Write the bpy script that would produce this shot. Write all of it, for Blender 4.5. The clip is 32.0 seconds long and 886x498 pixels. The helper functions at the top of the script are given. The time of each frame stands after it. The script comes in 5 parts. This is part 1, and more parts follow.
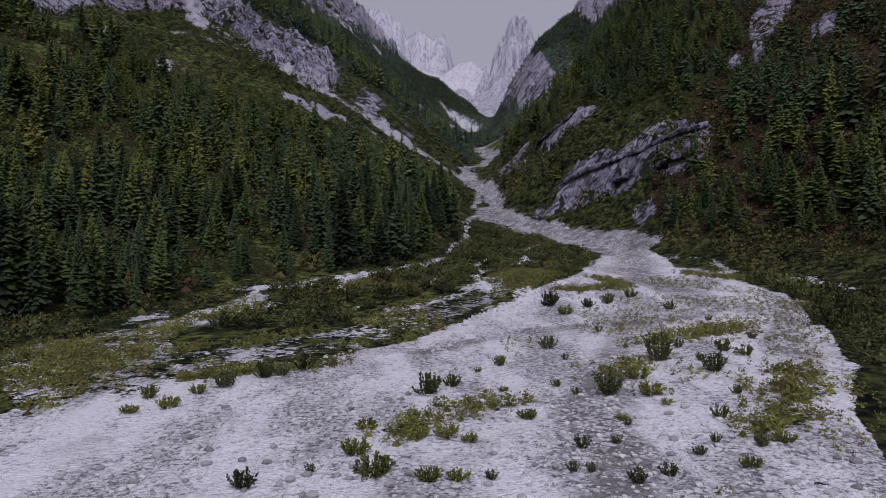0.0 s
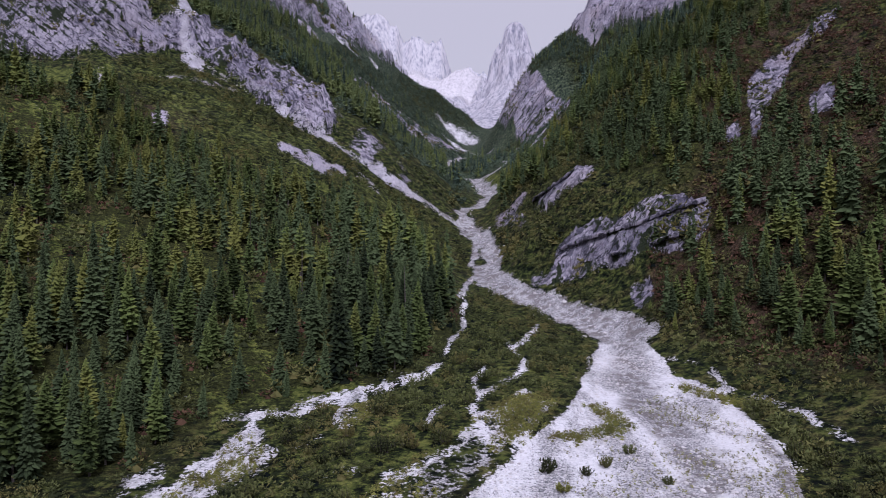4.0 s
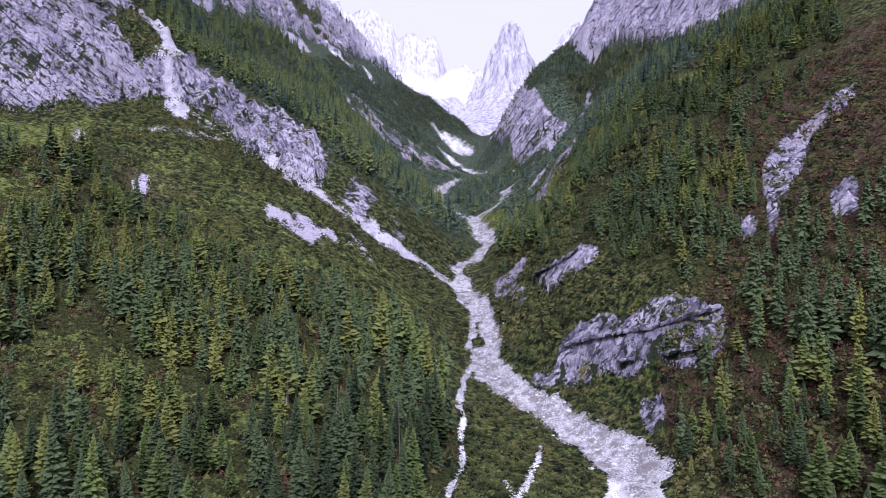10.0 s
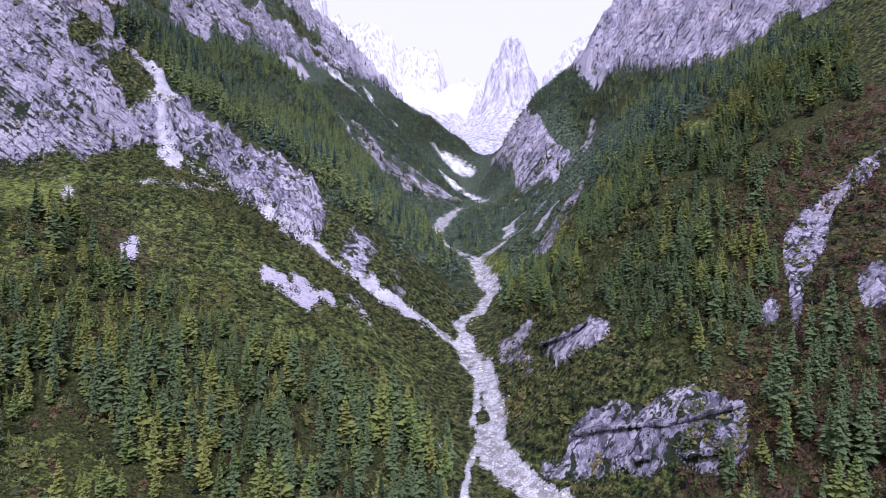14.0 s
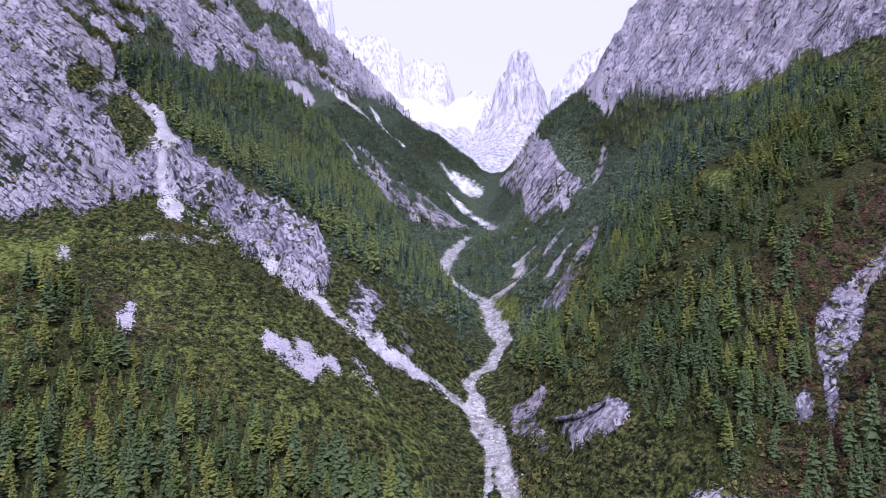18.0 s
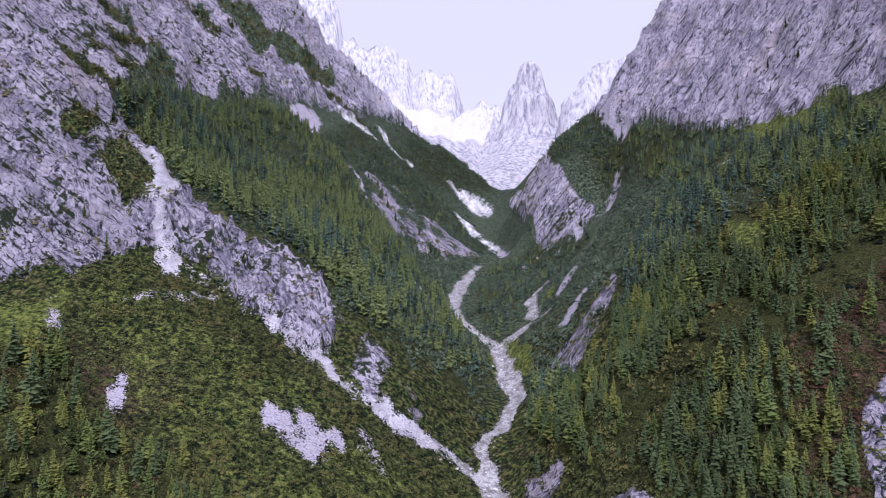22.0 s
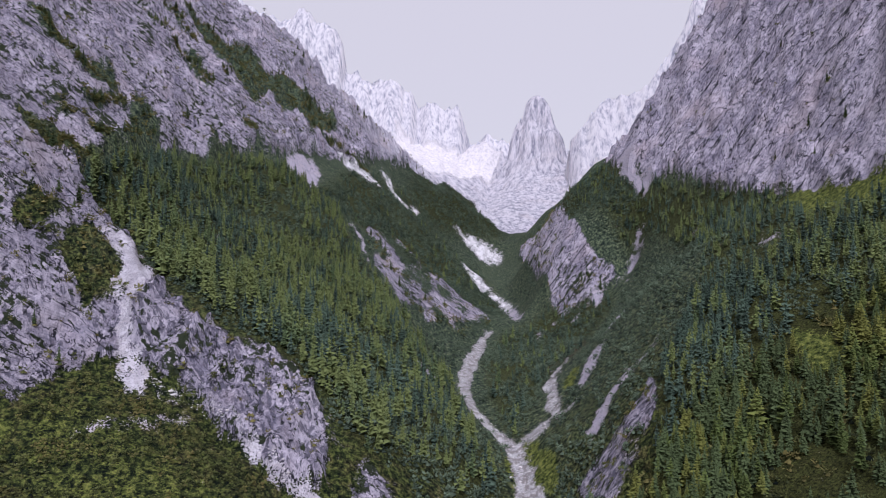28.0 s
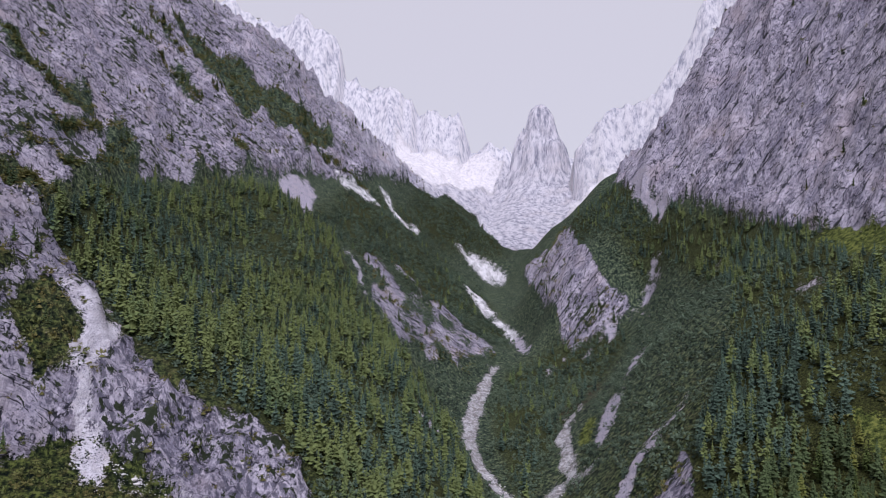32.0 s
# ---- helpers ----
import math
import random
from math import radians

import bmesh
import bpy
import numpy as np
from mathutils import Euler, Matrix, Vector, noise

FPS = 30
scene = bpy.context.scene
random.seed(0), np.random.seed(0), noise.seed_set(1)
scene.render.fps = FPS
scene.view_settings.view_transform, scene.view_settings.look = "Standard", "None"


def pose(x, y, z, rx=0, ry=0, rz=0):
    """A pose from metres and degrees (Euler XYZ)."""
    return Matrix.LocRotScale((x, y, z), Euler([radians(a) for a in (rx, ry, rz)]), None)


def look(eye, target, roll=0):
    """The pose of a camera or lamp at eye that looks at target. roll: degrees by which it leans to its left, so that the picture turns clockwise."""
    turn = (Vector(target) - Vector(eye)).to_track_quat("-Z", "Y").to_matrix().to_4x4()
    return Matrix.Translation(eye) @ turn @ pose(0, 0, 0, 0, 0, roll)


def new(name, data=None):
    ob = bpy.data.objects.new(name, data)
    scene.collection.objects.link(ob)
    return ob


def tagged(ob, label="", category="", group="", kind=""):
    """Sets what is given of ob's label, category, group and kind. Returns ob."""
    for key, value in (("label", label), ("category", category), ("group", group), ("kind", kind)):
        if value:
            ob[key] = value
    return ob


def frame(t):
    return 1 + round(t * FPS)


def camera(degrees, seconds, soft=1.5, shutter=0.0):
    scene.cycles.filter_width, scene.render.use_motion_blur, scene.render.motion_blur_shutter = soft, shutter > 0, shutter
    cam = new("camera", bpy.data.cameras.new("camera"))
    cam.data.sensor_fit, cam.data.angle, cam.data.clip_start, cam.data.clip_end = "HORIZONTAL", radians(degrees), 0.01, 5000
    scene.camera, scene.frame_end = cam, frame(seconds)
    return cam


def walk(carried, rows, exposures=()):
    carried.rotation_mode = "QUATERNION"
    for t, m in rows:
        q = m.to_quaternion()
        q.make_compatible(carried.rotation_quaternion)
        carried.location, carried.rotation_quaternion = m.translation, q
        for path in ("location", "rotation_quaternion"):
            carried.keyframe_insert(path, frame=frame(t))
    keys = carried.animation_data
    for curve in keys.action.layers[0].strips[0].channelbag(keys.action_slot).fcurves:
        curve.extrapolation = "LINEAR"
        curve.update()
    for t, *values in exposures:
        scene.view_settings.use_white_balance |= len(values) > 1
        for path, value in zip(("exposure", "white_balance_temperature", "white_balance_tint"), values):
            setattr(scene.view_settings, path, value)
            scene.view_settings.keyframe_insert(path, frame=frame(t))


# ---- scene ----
cam = camera(63.8, 32.0, soft=0.9)
METRES, EYE, TILT, LEAN, TURN = 220.0, 10.0, 0.0, 0.0, 0.0
ROWS = [
    (0.0, 0.0, 0.0, 0.0, 0.0, 0.0, 0.0),
    (0.5, -0.0001, 0.0002, 0.0118, -0.05, -0.01, 0.0),
    (1.0, -0.0004, 0.0001, 0.0249, -0.09, -0.0, -0.02),
    (1.5, -0.0007, 0.0002, 0.0375, -0.12, -0.01, -0.04),
    (2.0, -0.0008, 0.0005, 0.0495, -0.14, -0.05, -0.05),
    (2.5, -0.0009, 0.0012, 0.0615, -0.17, -0.12, -0.03),
    (3.0, -0.0007, 0.0021, 0.0733, -0.21, -0.18, -0.02),
    (3.5, -0.0006, 0.0027, 0.0851, -0.24, -0.23, 0.01),
    (4.0, -0.0004, 0.0035, 0.0977, -0.26, -0.27, 0.02),
    (4.5, -0.0005, 0.0041, 0.1095, -0.28, -0.29, 0.01),
    (6.5, -0.0014, 0.0061, 0.1575, -0.31, -0.28, -0.06),
    (7.0, -0.0013, 0.0114, 0.1689, -0.29, -0.3, -0.02),
    (7.5, -0.0017, 0.0205, 0.1803, -0.34, -0.59, -0.02),
    (8.0, -0.002, 0.0306, 0.1914, -0.41, -0.93, -0.04),
    (8.5, -0.0022, 0.0408, 0.2032, -0.5, -1.16, -0.06),
    (9.0, -0.0027, 0.0496, 0.2148, -0.59, -1.26, -0.06),
    (9.5, -0.0032, 0.0573, 0.2269, -0.68, -1.32, -0.06),
    (10.0, -0.0033, 0.0638, 0.2391, -0.73, -1.31, -0.06),
    (10.5, -0.0036, 0.0698, 0.2508, -0.78, -1.3, -0.06),
    (11.0, -0.004, 0.076, 0.2626, -0.81, -1.25, -0.05),
    (11.5, -0.0045, 0.0823, 0.2746, -0.81, -1.21, -0.05),
    (12.0, -0.0049, 0.0883, 0.2857, -0.81, -1.16, -0.03),
    (12.5, -0.005, 0.0952, 0.2976, -0.8, -1.09, -0.03),
    (13.0, -0.0055, 0.102, 0.3092, -0.77, -1.02, -0.03),
    (13.5, -0.0059, 0.1087, 0.3209, -0.74, -0.95, -0.04),
    (14.0, -0.006, 0.1155, 0.3332, -0.69, -0.88, -0.04),
    (14.5, -0.0065, 0.1218, 0.3453, -0.64, -0.83, -0.03),
    (16.5, -0.0078, 0.1463, 0.393, -0.33, -0.67, -0.0),
    (17.0, -0.008, 0.1525, 0.4046, -0.25, -0.63, 0.01),
    (17.5, -0.0087, 0.1587, 0.4163, -0.19, -0.62, 0.02),
    (18.0, -0.0091, 0.1662, 0.4279, -0.11, -0.54, 0.04),
    (18.5, -0.0095, 0.1744, 0.4393, -0.02, -0.47, 0.04),
    (19.0, -0.0101, 0.1836, 0.4517, 0.08, -0.45, 0.06),
    (19.5, -0.011, 0.1919, 0.4633, 0.13, -0.43, 0.08),
    (20.0, -0.0115, 0.2004, 0.4748, 0.19, -0.41, 0.08),
    (20.5, -0.0118, 0.2086, 0.4866, 0.28, -0.39, 0.09),
    (21.0, -0.0117, 0.2173, 0.499, 0.39, -0.36, 0.09),
    (21.5, -0.0122, 0.2254, 0.5108, 0.46, -0.36, 0.09),
    (22.0, -0.0122, 0.2347, 0.5226, 0.56, -0.28, 0.1),
    (22.5, -0.0128, 0.2449, 0.534, 0.63, -0.04, 0.11),
    (23.0, -0.0132, 0.258, 0.5454, 0.69, 0.19, 0.13),
    (23.5, -0.0143, 0.2733, 0.5568, 0.74, 0.42, 0.13),
    (24.0, -0.0145, 0.289, 0.5676, 0.79, 0.64, 0.14),
    (24.5, -0.0155, 0.3054, 0.5794, 0.8, 0.84, 0.11),
    (25.0, -0.0166, 0.3229, 0.5918, 0.82, 1.0, 0.14),
    (25.5, -0.0179, 0.3384, 0.6018, 0.83, 1.13, 0.15),
    (27.5, -0.0233, 0.4088, 0.6488, 0.92, 1.55, 0.18),
    (28.0, -0.0239, 0.4255, 0.6602, 0.95, 1.6, 0.21),
    (28.5, -0.0257, 0.4441, 0.6715, 0.94, 1.65, 0.24),
    (29.0, -0.0266, 0.462, 0.6834, 0.95, 1.68, 0.25),
    (29.5, -0.0281, 0.4785, 0.6941, 0.92, 1.72, 0.26),
    (30.0, -0.0291, 0.4974, 0.7059, 0.92, 1.74, 0.28),
    (30.5, -0.0306, 0.5147, 0.7166, 0.92, 1.75, 0.27),
    (31.0, -0.0316, 0.5342, 0.7289, 0.92, 1.77, 0.25),
    (31.5, -0.0332, 0.5539, 0.7406, 0.93, 1.78, 0.25),
    (32.0, -0.0338, 0.5729, 0.7518, 0.95, 1.78, 0.25),
]
EXPOSURE = [(0, -1.0, 5300, 21), (1, -0.62, 5250, 22), (2, -0.42, 5250, 22), (4, -0.3, 5250, 23), (7, 0.16, 5200, 26), (9, 0.36, 5100, 27), (13, 0.5, 5050, 27), (20, 0.34, 5100, 25), (25, 0.08, 5350, 21), (32, -0.08, 5400, 18)]
walk(cam, [(t, pose(0, 0, EYE, TILT, LEAN, TURN) @ pose(METRES * x, METRES * y, METRES * z, 90 + pitch, roll, yaw)) for t, x, y, z, yaw, pitch, roll in ROWS],
     EXPOSURE)

# ---- sky and sun: a bright overcast day ----
world = bpy.data.worlds.new("overcast_sky")
scene.world = world
world.use_nodes = True
wn = world.node_tree
wn.nodes.clear()
w_out = wn.nodes.new("ShaderNodeOutputWorld")
w_bg = wn.nodes.new("ShaderNodeBackground")
w_sky = wn.nodes.new("ShaderNodeTexSky")
w_sky.sky_type, w_sky.sun_disc = "NISHITA", False
w_sky.sun_elevation, w_sky.sun_rotation = radians(55), radians(170)
w_scale = wn.nodes.new("ShaderNodeVectorMath")
w_scale.operation = "SCALE"
w_scale.inputs["Scale"].default_value = 0.10
w_mix = wn.nodes.new("ShaderNodeMix")
w_mix.data_type = "RGBA"
w_mix.inputs["Factor"].default_value = 0.88
w_mix.inputs["B"].default_value = (0.97, 0.86, 0.775, 1)
wn.links.new(w_sky.outputs["Color"], w_scale.inputs[0])
wn.links.new(w_scale.outputs["Vector"], w_mix.inputs["A"])
wn.links.new(w_mix.outputs["Result"], w_bg.inputs["Color"])
wn.links.new(w_bg.outputs["Background"], w_out.inputs["Surface"])
w_bg.inputs["Strength"].default_value = 0.84

sun_data = bpy.data.lights.new("sun", "SUN")
sun_data.energy, sun_data.angle, sun_data.color = 3.0, radians(16), (1.0, 0.92, 0.87)
sun = new("sun", sun_data)
sun.matrix_world = look((140, -330, 900), (60, 420, 0))

# ---- the lie of the land: control lines in metres, placed to fit the camera's view (x east, y up the valley, z height) ----
STREAM = [(42, 170, 8.5), (39, 183, 11), (32, 199, 13.5), (25, 212, 16), (16, 226, 19), (17, 243, 23), (19, 258, 27), (15, 293, 36), (10, 307, 39.5), (11, 328, 45), (19, 345, 49),
          (26, 367, 55), (24, 397, 62), (20, 430, 70), (7, 472, 78.5), (-1, 503, 85), (5, 552, 95), (11, 589, 102), (25, 630, 109), (48, 669, 116), (50, 720, 124), (32, 815, 141), (20, 860, 149), (40, 935, 165)]
GULLY = [(-151, 363, 161), (-140, 364, 152), (-126, 355, 140), (-119, 341, 119), (-85, 338, 97), (-58, 325, 80), (-33, 306, 64), (-14, 309, 53), (0, 309, 45), (10, 306, 39.5)]
EAST_GULLY = [(20, 430, 70), (44, 455, 84), (62, 513, 102), (79, 535, 110), (104, 580, 128), (124, 620, 146)]
LINES = [
    STREAM, GULLY, EAST_GULLY,
    # gravel flats
    [(-150, 0, -5), (-60, 0, -5), (0, 0, -4), (60, 0, -3), (150, 0, 2)],
    [(-60, 62, -1), (-25, 64, 0), (0, 64, 0.2), (22, 62, 2), (45, 64, 3)],
    [(-29, 87, 1), (-5, 84, 1.5), (20, 90, 2.6), (42, 86, 3.3), (56, 98, 4.1)],
    [(-29, 106, 1.8), (-12, 110, 4.5), (13, 112, 6.2), (32, 108, 4.2), (46, 127, 5.6), (52, 123, 5.4)],
    [(-14, 122, 4.5), (6, 125, 6.3), (15, 138, 8.4), (24, 170, 10.3), (25, 150, 7.2), (38, 150, 7.2)],
    # west mound: foot, belts and brow
    [(-130, 85, 6), (-70, 104, 3), (-45, 116, 4), (-25, 127, 5), (-5, 134, 7), (8, 150, 9.5), (13, 178, 13), (8, 207, 17), (4, 240, 23)],
    [(-150, 140, 36), (-100, 140, 23), (-65, 134, 13), (-26, 153, 12), (-7, 159, 12.5), (2, 190, 18)],
    [(-150, 190, 60), (-110, 185, 44), (-64, 182, 29), (-30, 187, 23), (-8, 205, 24)],
    [(-170, 240, 92), (-120, 232, 67), (-91, 232, 57), (-55, 226, 46), (-25, 225, 35), (-4, 228, 26)],
    [(-180, 285, 108), (-150, 285, 99), (-110, 277, 85), (-66, 283, 73), (-46, 272, 61), (-20, 262, 45), (0, 258, 31)],
    [(-200, 298, 112), (-157, 303, 106), (-146, 307, 110), (-129, 331, 118), (-107, 326, 107), (-80, 318, 92), (-54, 308, 77), (-25, 288, 56)],
    # west cliff over the mound
    [(-215, 306, 118), (-168, 311, 112), (-150, 316, 117), (-138, 334, 122)],
    [(-250, 330, 190), (-205, 332, 165), (-170, 336, 155), (-152, 345, 145)],
    [(-280, 350, 250), (-220, 358, 215), (-172, 363, 195), (-160, 366, 175)],
    [(-300, 420, 300), (-245, 430, 265), (-200, 440, 235), (-164, 457, 203)],
    [(-320, 500, 360), (-245, 500, 300), (-217, 572, 275), (-231, 620, 305), (-300, 650, 400)],
    # rock band over the gully, and the wooded spur above it
    [(-138, 372, 156), (-110, 368, 139), (-75, 362, 117), (-45, 345, 94), (-18, 330, 70), (2, 322, 52)],
    [(-160, 405, 175), (-128, 400, 157), (-87, 396, 136), (-60, 380, 117), (-32, 365, 94), (-2, 350, 66)],
    [(-164, 457, 200), (-128, 451, 165), (-85, 450, 140), (-50, 440, 118), (-22, 425, 94), (2, 412, 76)],
    [(-150, 530, 195), (-100, 525, 165), (-60, 510, 140), (-35, 500, 117), (-17, 524, 91)],
    [(-118, 629, 218), (-90, 600, 188), (-66, 561, 156), (-40, 560, 130), (-15, 550, 104)],
    [(-124, 684, 232), (-80, 690, 200), (-45, 690, 165), (-5, 680, 135), (25, 650, 118)],
    [(-100, 760, 240), (-69, 804, 229), (-40, 820, 200), (0, 830, 165), (25, 830, 148)],
    [(-233, 852, 379), (-150, 800, 300), (-110, 830, 262), (-60, 900, 238), (-20, 960, 225)],
    [(-330, 800, 480), (-222, 860, 435), (-180, 960, 400), (-150, 1080, 380), (-130, 1300, 370)],
    # upper basin
    [(-40, 1010, 262), (-5, 1005, 250), (35, 1020, 222), (66, 1060, 200)],
    [(62, 1080, 188), (71, 1165, 207), (85, 1300, 255), (105, 1420, 310), (115, 1531, 340)],
    [(-150, 1500, 420), (-55, 1500, 390), (40, 1480, 345), (160, 1500, 335), (240, 1400, 340), (300, 1300, 350)],
    # middle spur and the rock face under it
    [(53, 690, 124), (58, 645, 122), (75, 617, 120), (92, 610, 133), (118, 616, 149)],
    [(58, 652, 132), (66, 655, 150), (76, 662, 172), (90, 665, 193), (112, 656, 205), (138, 655, 217)],
    [(62, 765, 168), (73, 742, 190), (96, 732, 225), (119, 722, 241), (132, 698, 238)],
    [(52, 800, 143), (66, 785, 162), (84, 785, 190), (110, 785, 220)],
    [(70, 1000, 185), (110, 960, 230), (160, 920, 280)],
    [(135, 560, 165), (145, 520, 173), (155, 560, 192), (146, 615, 217)],
    # east slope, from the bank up
    [(66, 70, 6), (60, 100, 5.5), (60, 122, 7.5), (54, 145, 9.5), (48, 166, 11), (43, 180, 14), (33, 205, 17)],
    [(100, 80, 22), (80, 118, 15), (72, 140, 17), (68, 150, 24), (60, 170, 20), (51, 186, 18.5), (47, 198, 22), (30, 222, 24), (24, 255, 30)],
    [(71, 190, 37), (73, 194, 44), (60, 197, 41), (50, 202, 33), (40, 216, 34), (30, 229, 34)],
    [(130, 150, 70), (100, 165, 52), (80, 175, 46), (73, 185, 45)],
    [(128, 232, 107), (120, 220, 93), (107, 226, 85), (95, 223, 78), (84, 210, 65), (73, 216, 66), (59, 235, 60), (45, 236, 54), (40, 252, 52), (32, 275, 46)],
    [(150, 250, 130), (118, 262, 116), (97, 241, 100), (78, 270, 94), (59, 252, 70), (50, 290, 76), (32, 320, 54)],
    [(140, 320, 148), (105, 312, 123), (80, 330, 115), (65, 351, 104), (67, 363, 108), (44, 370, 72)],
    [(150, 400, 170), (120, 400, 152), (95, 400, 132), (70, 400, 108), (45, 405, 86)],
    [(140, 470, 175), (112, 480, 155), (92, 490, 135), (75, 490, 112)],
    # east wall: foot and face
    [(215, 320, 205), (198, 350, 196), (184, 390, 194), (176, 440, 192), (171, 490, 193), (162, 560, 203), (141, 640, 219), (131, 700, 242)],
    [(260, 350, 320), (240, 420, 290), (218, 500, 268), (207, 575, 267), (180, 640, 268), (155, 700, 281), (189, 705, 337), (226, 705, 392), (300, 700, 500)],
    [(330, 380, 430), (330, 480, 430), (310, 580, 440)],
    [(160, 770, 240), (210, 790, 280), (280, 800, 360)],
]
POSTS = [  # the land beyond the picture
    [(0, -200, -16), (-300, -100, 10), (300, -100, 20), (0, -1500, -70), (-1500, -1500, 60), (1500, -1500, 80)],
    [(-300, 60, 60), (-350, 200, 150), (-450, 330, 330), (300, 60, 75), (300, 200, 190), (420, 330, 400)],
    [(-700, 800, 600), (700, 800, 620), (-900, 1800, 600), (900, 1800, 600), (0, 2500, 420), (-2500, 1000, 400), (2500, 1000, 400), (0, 4500, 250)],
]
# crest of the back range and of the peaks by the east saddle: x, height
BACK_CREST = [(-800, 760), (-600, 800), (-513, 808), (-466, 757), (-433, 751), (-406, 760), (-367, 763), (-344, 756), (-314, 739), (-287, 719), (-269, 701), (-262, 635), (-221, 605), (-155, 588), (-105, 578), (-90, 531), (-63, 540), (-32, 528), (2, 537), (20, 487), (31, 450), (78, 464), (101, 450), (161, 425), (400, 430), (700, 520)]
EAST_CREST = [(150, 240), (195, 290), (185, 363), (215, 392), (252, 438), (276, 446), (332, 464), (352, 493), (372, 530), (384, 552), (407, 591), (422, 639), (502, 699), (800, 760)]
TOWER = (152.0, 1442.0, 484.0)


def lattice(ix, iy, seed):
    h = (ix * 374761393 + iy * 668265263 + seed * 144269) & 0xFFFFFFFF
    h = ((h ^ (h >> 13)) * 1274126177) & 0xFFFFFFFF
    return ((h ^ (h >> 16)) & 0xFFFF) / 65535.0


def value_noise(x, y, seed):
    """Smooth noise from -1 to 1."""
    ix, iy = np.floor(x).astype(np.int64), np.floor(y).astype(np.int64)
    fx, fy = x - ix, y - iy
    fx, fy = fx * fx * fx * (fx * (6 * fx - 15) + 10), fy * fy * fy * (fy * (6 * fy - 15) + 10)
    a, b = lattice(ix, iy, seed), lattice(ix + 1, iy, seed)
    c, d = lattice(ix, iy + 1, seed), lattice(ix + 1, iy + 1, seed)
    return 2 * ((a * (1 - fx) + b * fx) * (1 - fy) + (c * (1 - fx) + d * fx) * fy) - 1


def fbm(x, y, size, octaves, seed, ridged=False):
    total, amp, norm = 0.0, 1.0, 0.0
    for k in range(octaves):
        s, co = 2.03 ** k / size, 0.8 + 0.1 * k
        n = value_noise((x * co - y * (1 - co)) * s + 17.3 * k, (y * co + x * (1 - co)) * s - 9.1 * k, seed + 31 * k)
        total, norm, amp = total + amp * (1 - 2 * np.abs(n) if ridged else n), norm + amp, amp * 0.52
    return total / norm


def dense(line, step):
    pts = [np.array(line[0], float)]
    for a, b in zip(line, line[1:]):
        a, b = np.array(a, float), np.array(b, float)
        n = max(1, int(np.hypot(*(b - a)[:2]) / step))
        pts += [a + (b - a) * k / n for k in range(1, n + 1)]
    return pts


def fit_land():
    pts = []
    for line in LINES:
        far = min(math.hypot(p[0], p[1]) for p in line)
        pts += dense(line, max(12.0, 0.06 * far))
    pts += [np.array(p, float) for line in POSTS for p in line]
    pts = np.array(pts)
    keep = [0]
    for i in range(1, len(pts)):
        if np.min(np.hypot(*(pts[keep, :2] - pts[i, :2]).T)) > 3.0:
            keep.append(i)
    pts = pts[keep]
    n = len(pts)
    d = np.hypot(pts[:, None, 0] - pts[None, :, 0], pts[:, None, 1] - pts[None, :, 1])
    soft = 0.35 + 0.004 * np.hypot(pts[:, 0], pts[:, 1])
    m = np.zeros((n + 1, n + 1))
    m[:n, :n], m[:n, n], m[n, :n] = -d + np.diag(soft), 1, 1
    w = np.linalg.solve(m, np.append(pts[:, 2], 0))
    return pts[:, :2], w


LAND_AT, LAND_W = fit_land()


def base_height(x, y):
    x, y = np.asarray(x, float), np.asarray(y, float)
    flat, out = np.stack([x.ravel(), y.ravel()], 1).astype(np.float32), np.empty(x.size)
    at, w = LAND_AT.astype(np.float32), LAND_W[:-1].astype(np.float32)
    for i in range(0, len(flat), 8000):
        c = flat[i:i + 8000]
        d = np.sqrt((c[:, None, 0] - at[None, :, 0]) ** 2 + (c[:, None, 1] - at[None, :, 1]) ** 2)
        out[i:i + 8000] = LAND_W[-1] - (d * w).sum(1, dtype=np.float64)
    return out.reshape(x.shape)


def line_field(x, y, line):
    """Distance to a polyline of (x, y, ...) and the other columns at the nearest place."""
    best, other = np.full(x.shape, 1e9), [np.zeros(x.shape) for _ in line[0][2:]]
    for a, b in zip(line, line[1:]):
        ax, ay, bx, by = a[0], a[1], b[0], b[1]
        t = np.clip(((x - ax) * (bx - ax) + (y - ay) * (by - ay)) / ((bx - ax) ** 2 + (by - ay) ** 2), 0, 1)
        d = np.hypot(x - ax - t * (bx - ax), y - ay - t * (by - ay))
        near = d < best
        best = np.where(near, d, best)
        other = [np.where(near, a[2 + k] + t * (b[2 + k] - a[2 + k]), o) for k, o in enumerate(other)]
    return best, other


def inside(x, y, ring):
    odd = np.zeros(x.shape, bool)
    for (ax, ay), (bx, by) in zip(ring, ring[1:] + ring[:1]):
        if ay != by:
            odd ^= ((ay > y) != (by > y)) & (x < ax + (y - ay) / (by - ay) * (bx - ax))
    return odd


def smooth(v, a, b):
    t = np.clip((v - a) / (b - a), 0, 1)
    return t * t * (3 - 2 * t)


def crest_wall(x, y, crest, y0, front, back, seed):
    xs, zs = zip(*crest)
    wob = 30 * fbm(x, y * 0, 140, 3, seed) + 14 * fbm(x, y * 0, 30, 2, seed + 5)
    top = np.interp(x, xs, zs) + 7 * fbm(x, y * 0, 22, 3, seed + 9, True)
    d = y - (y0 + wob)
    steep = np.where(d < 0, -d * front, d * back)
    return top - steep


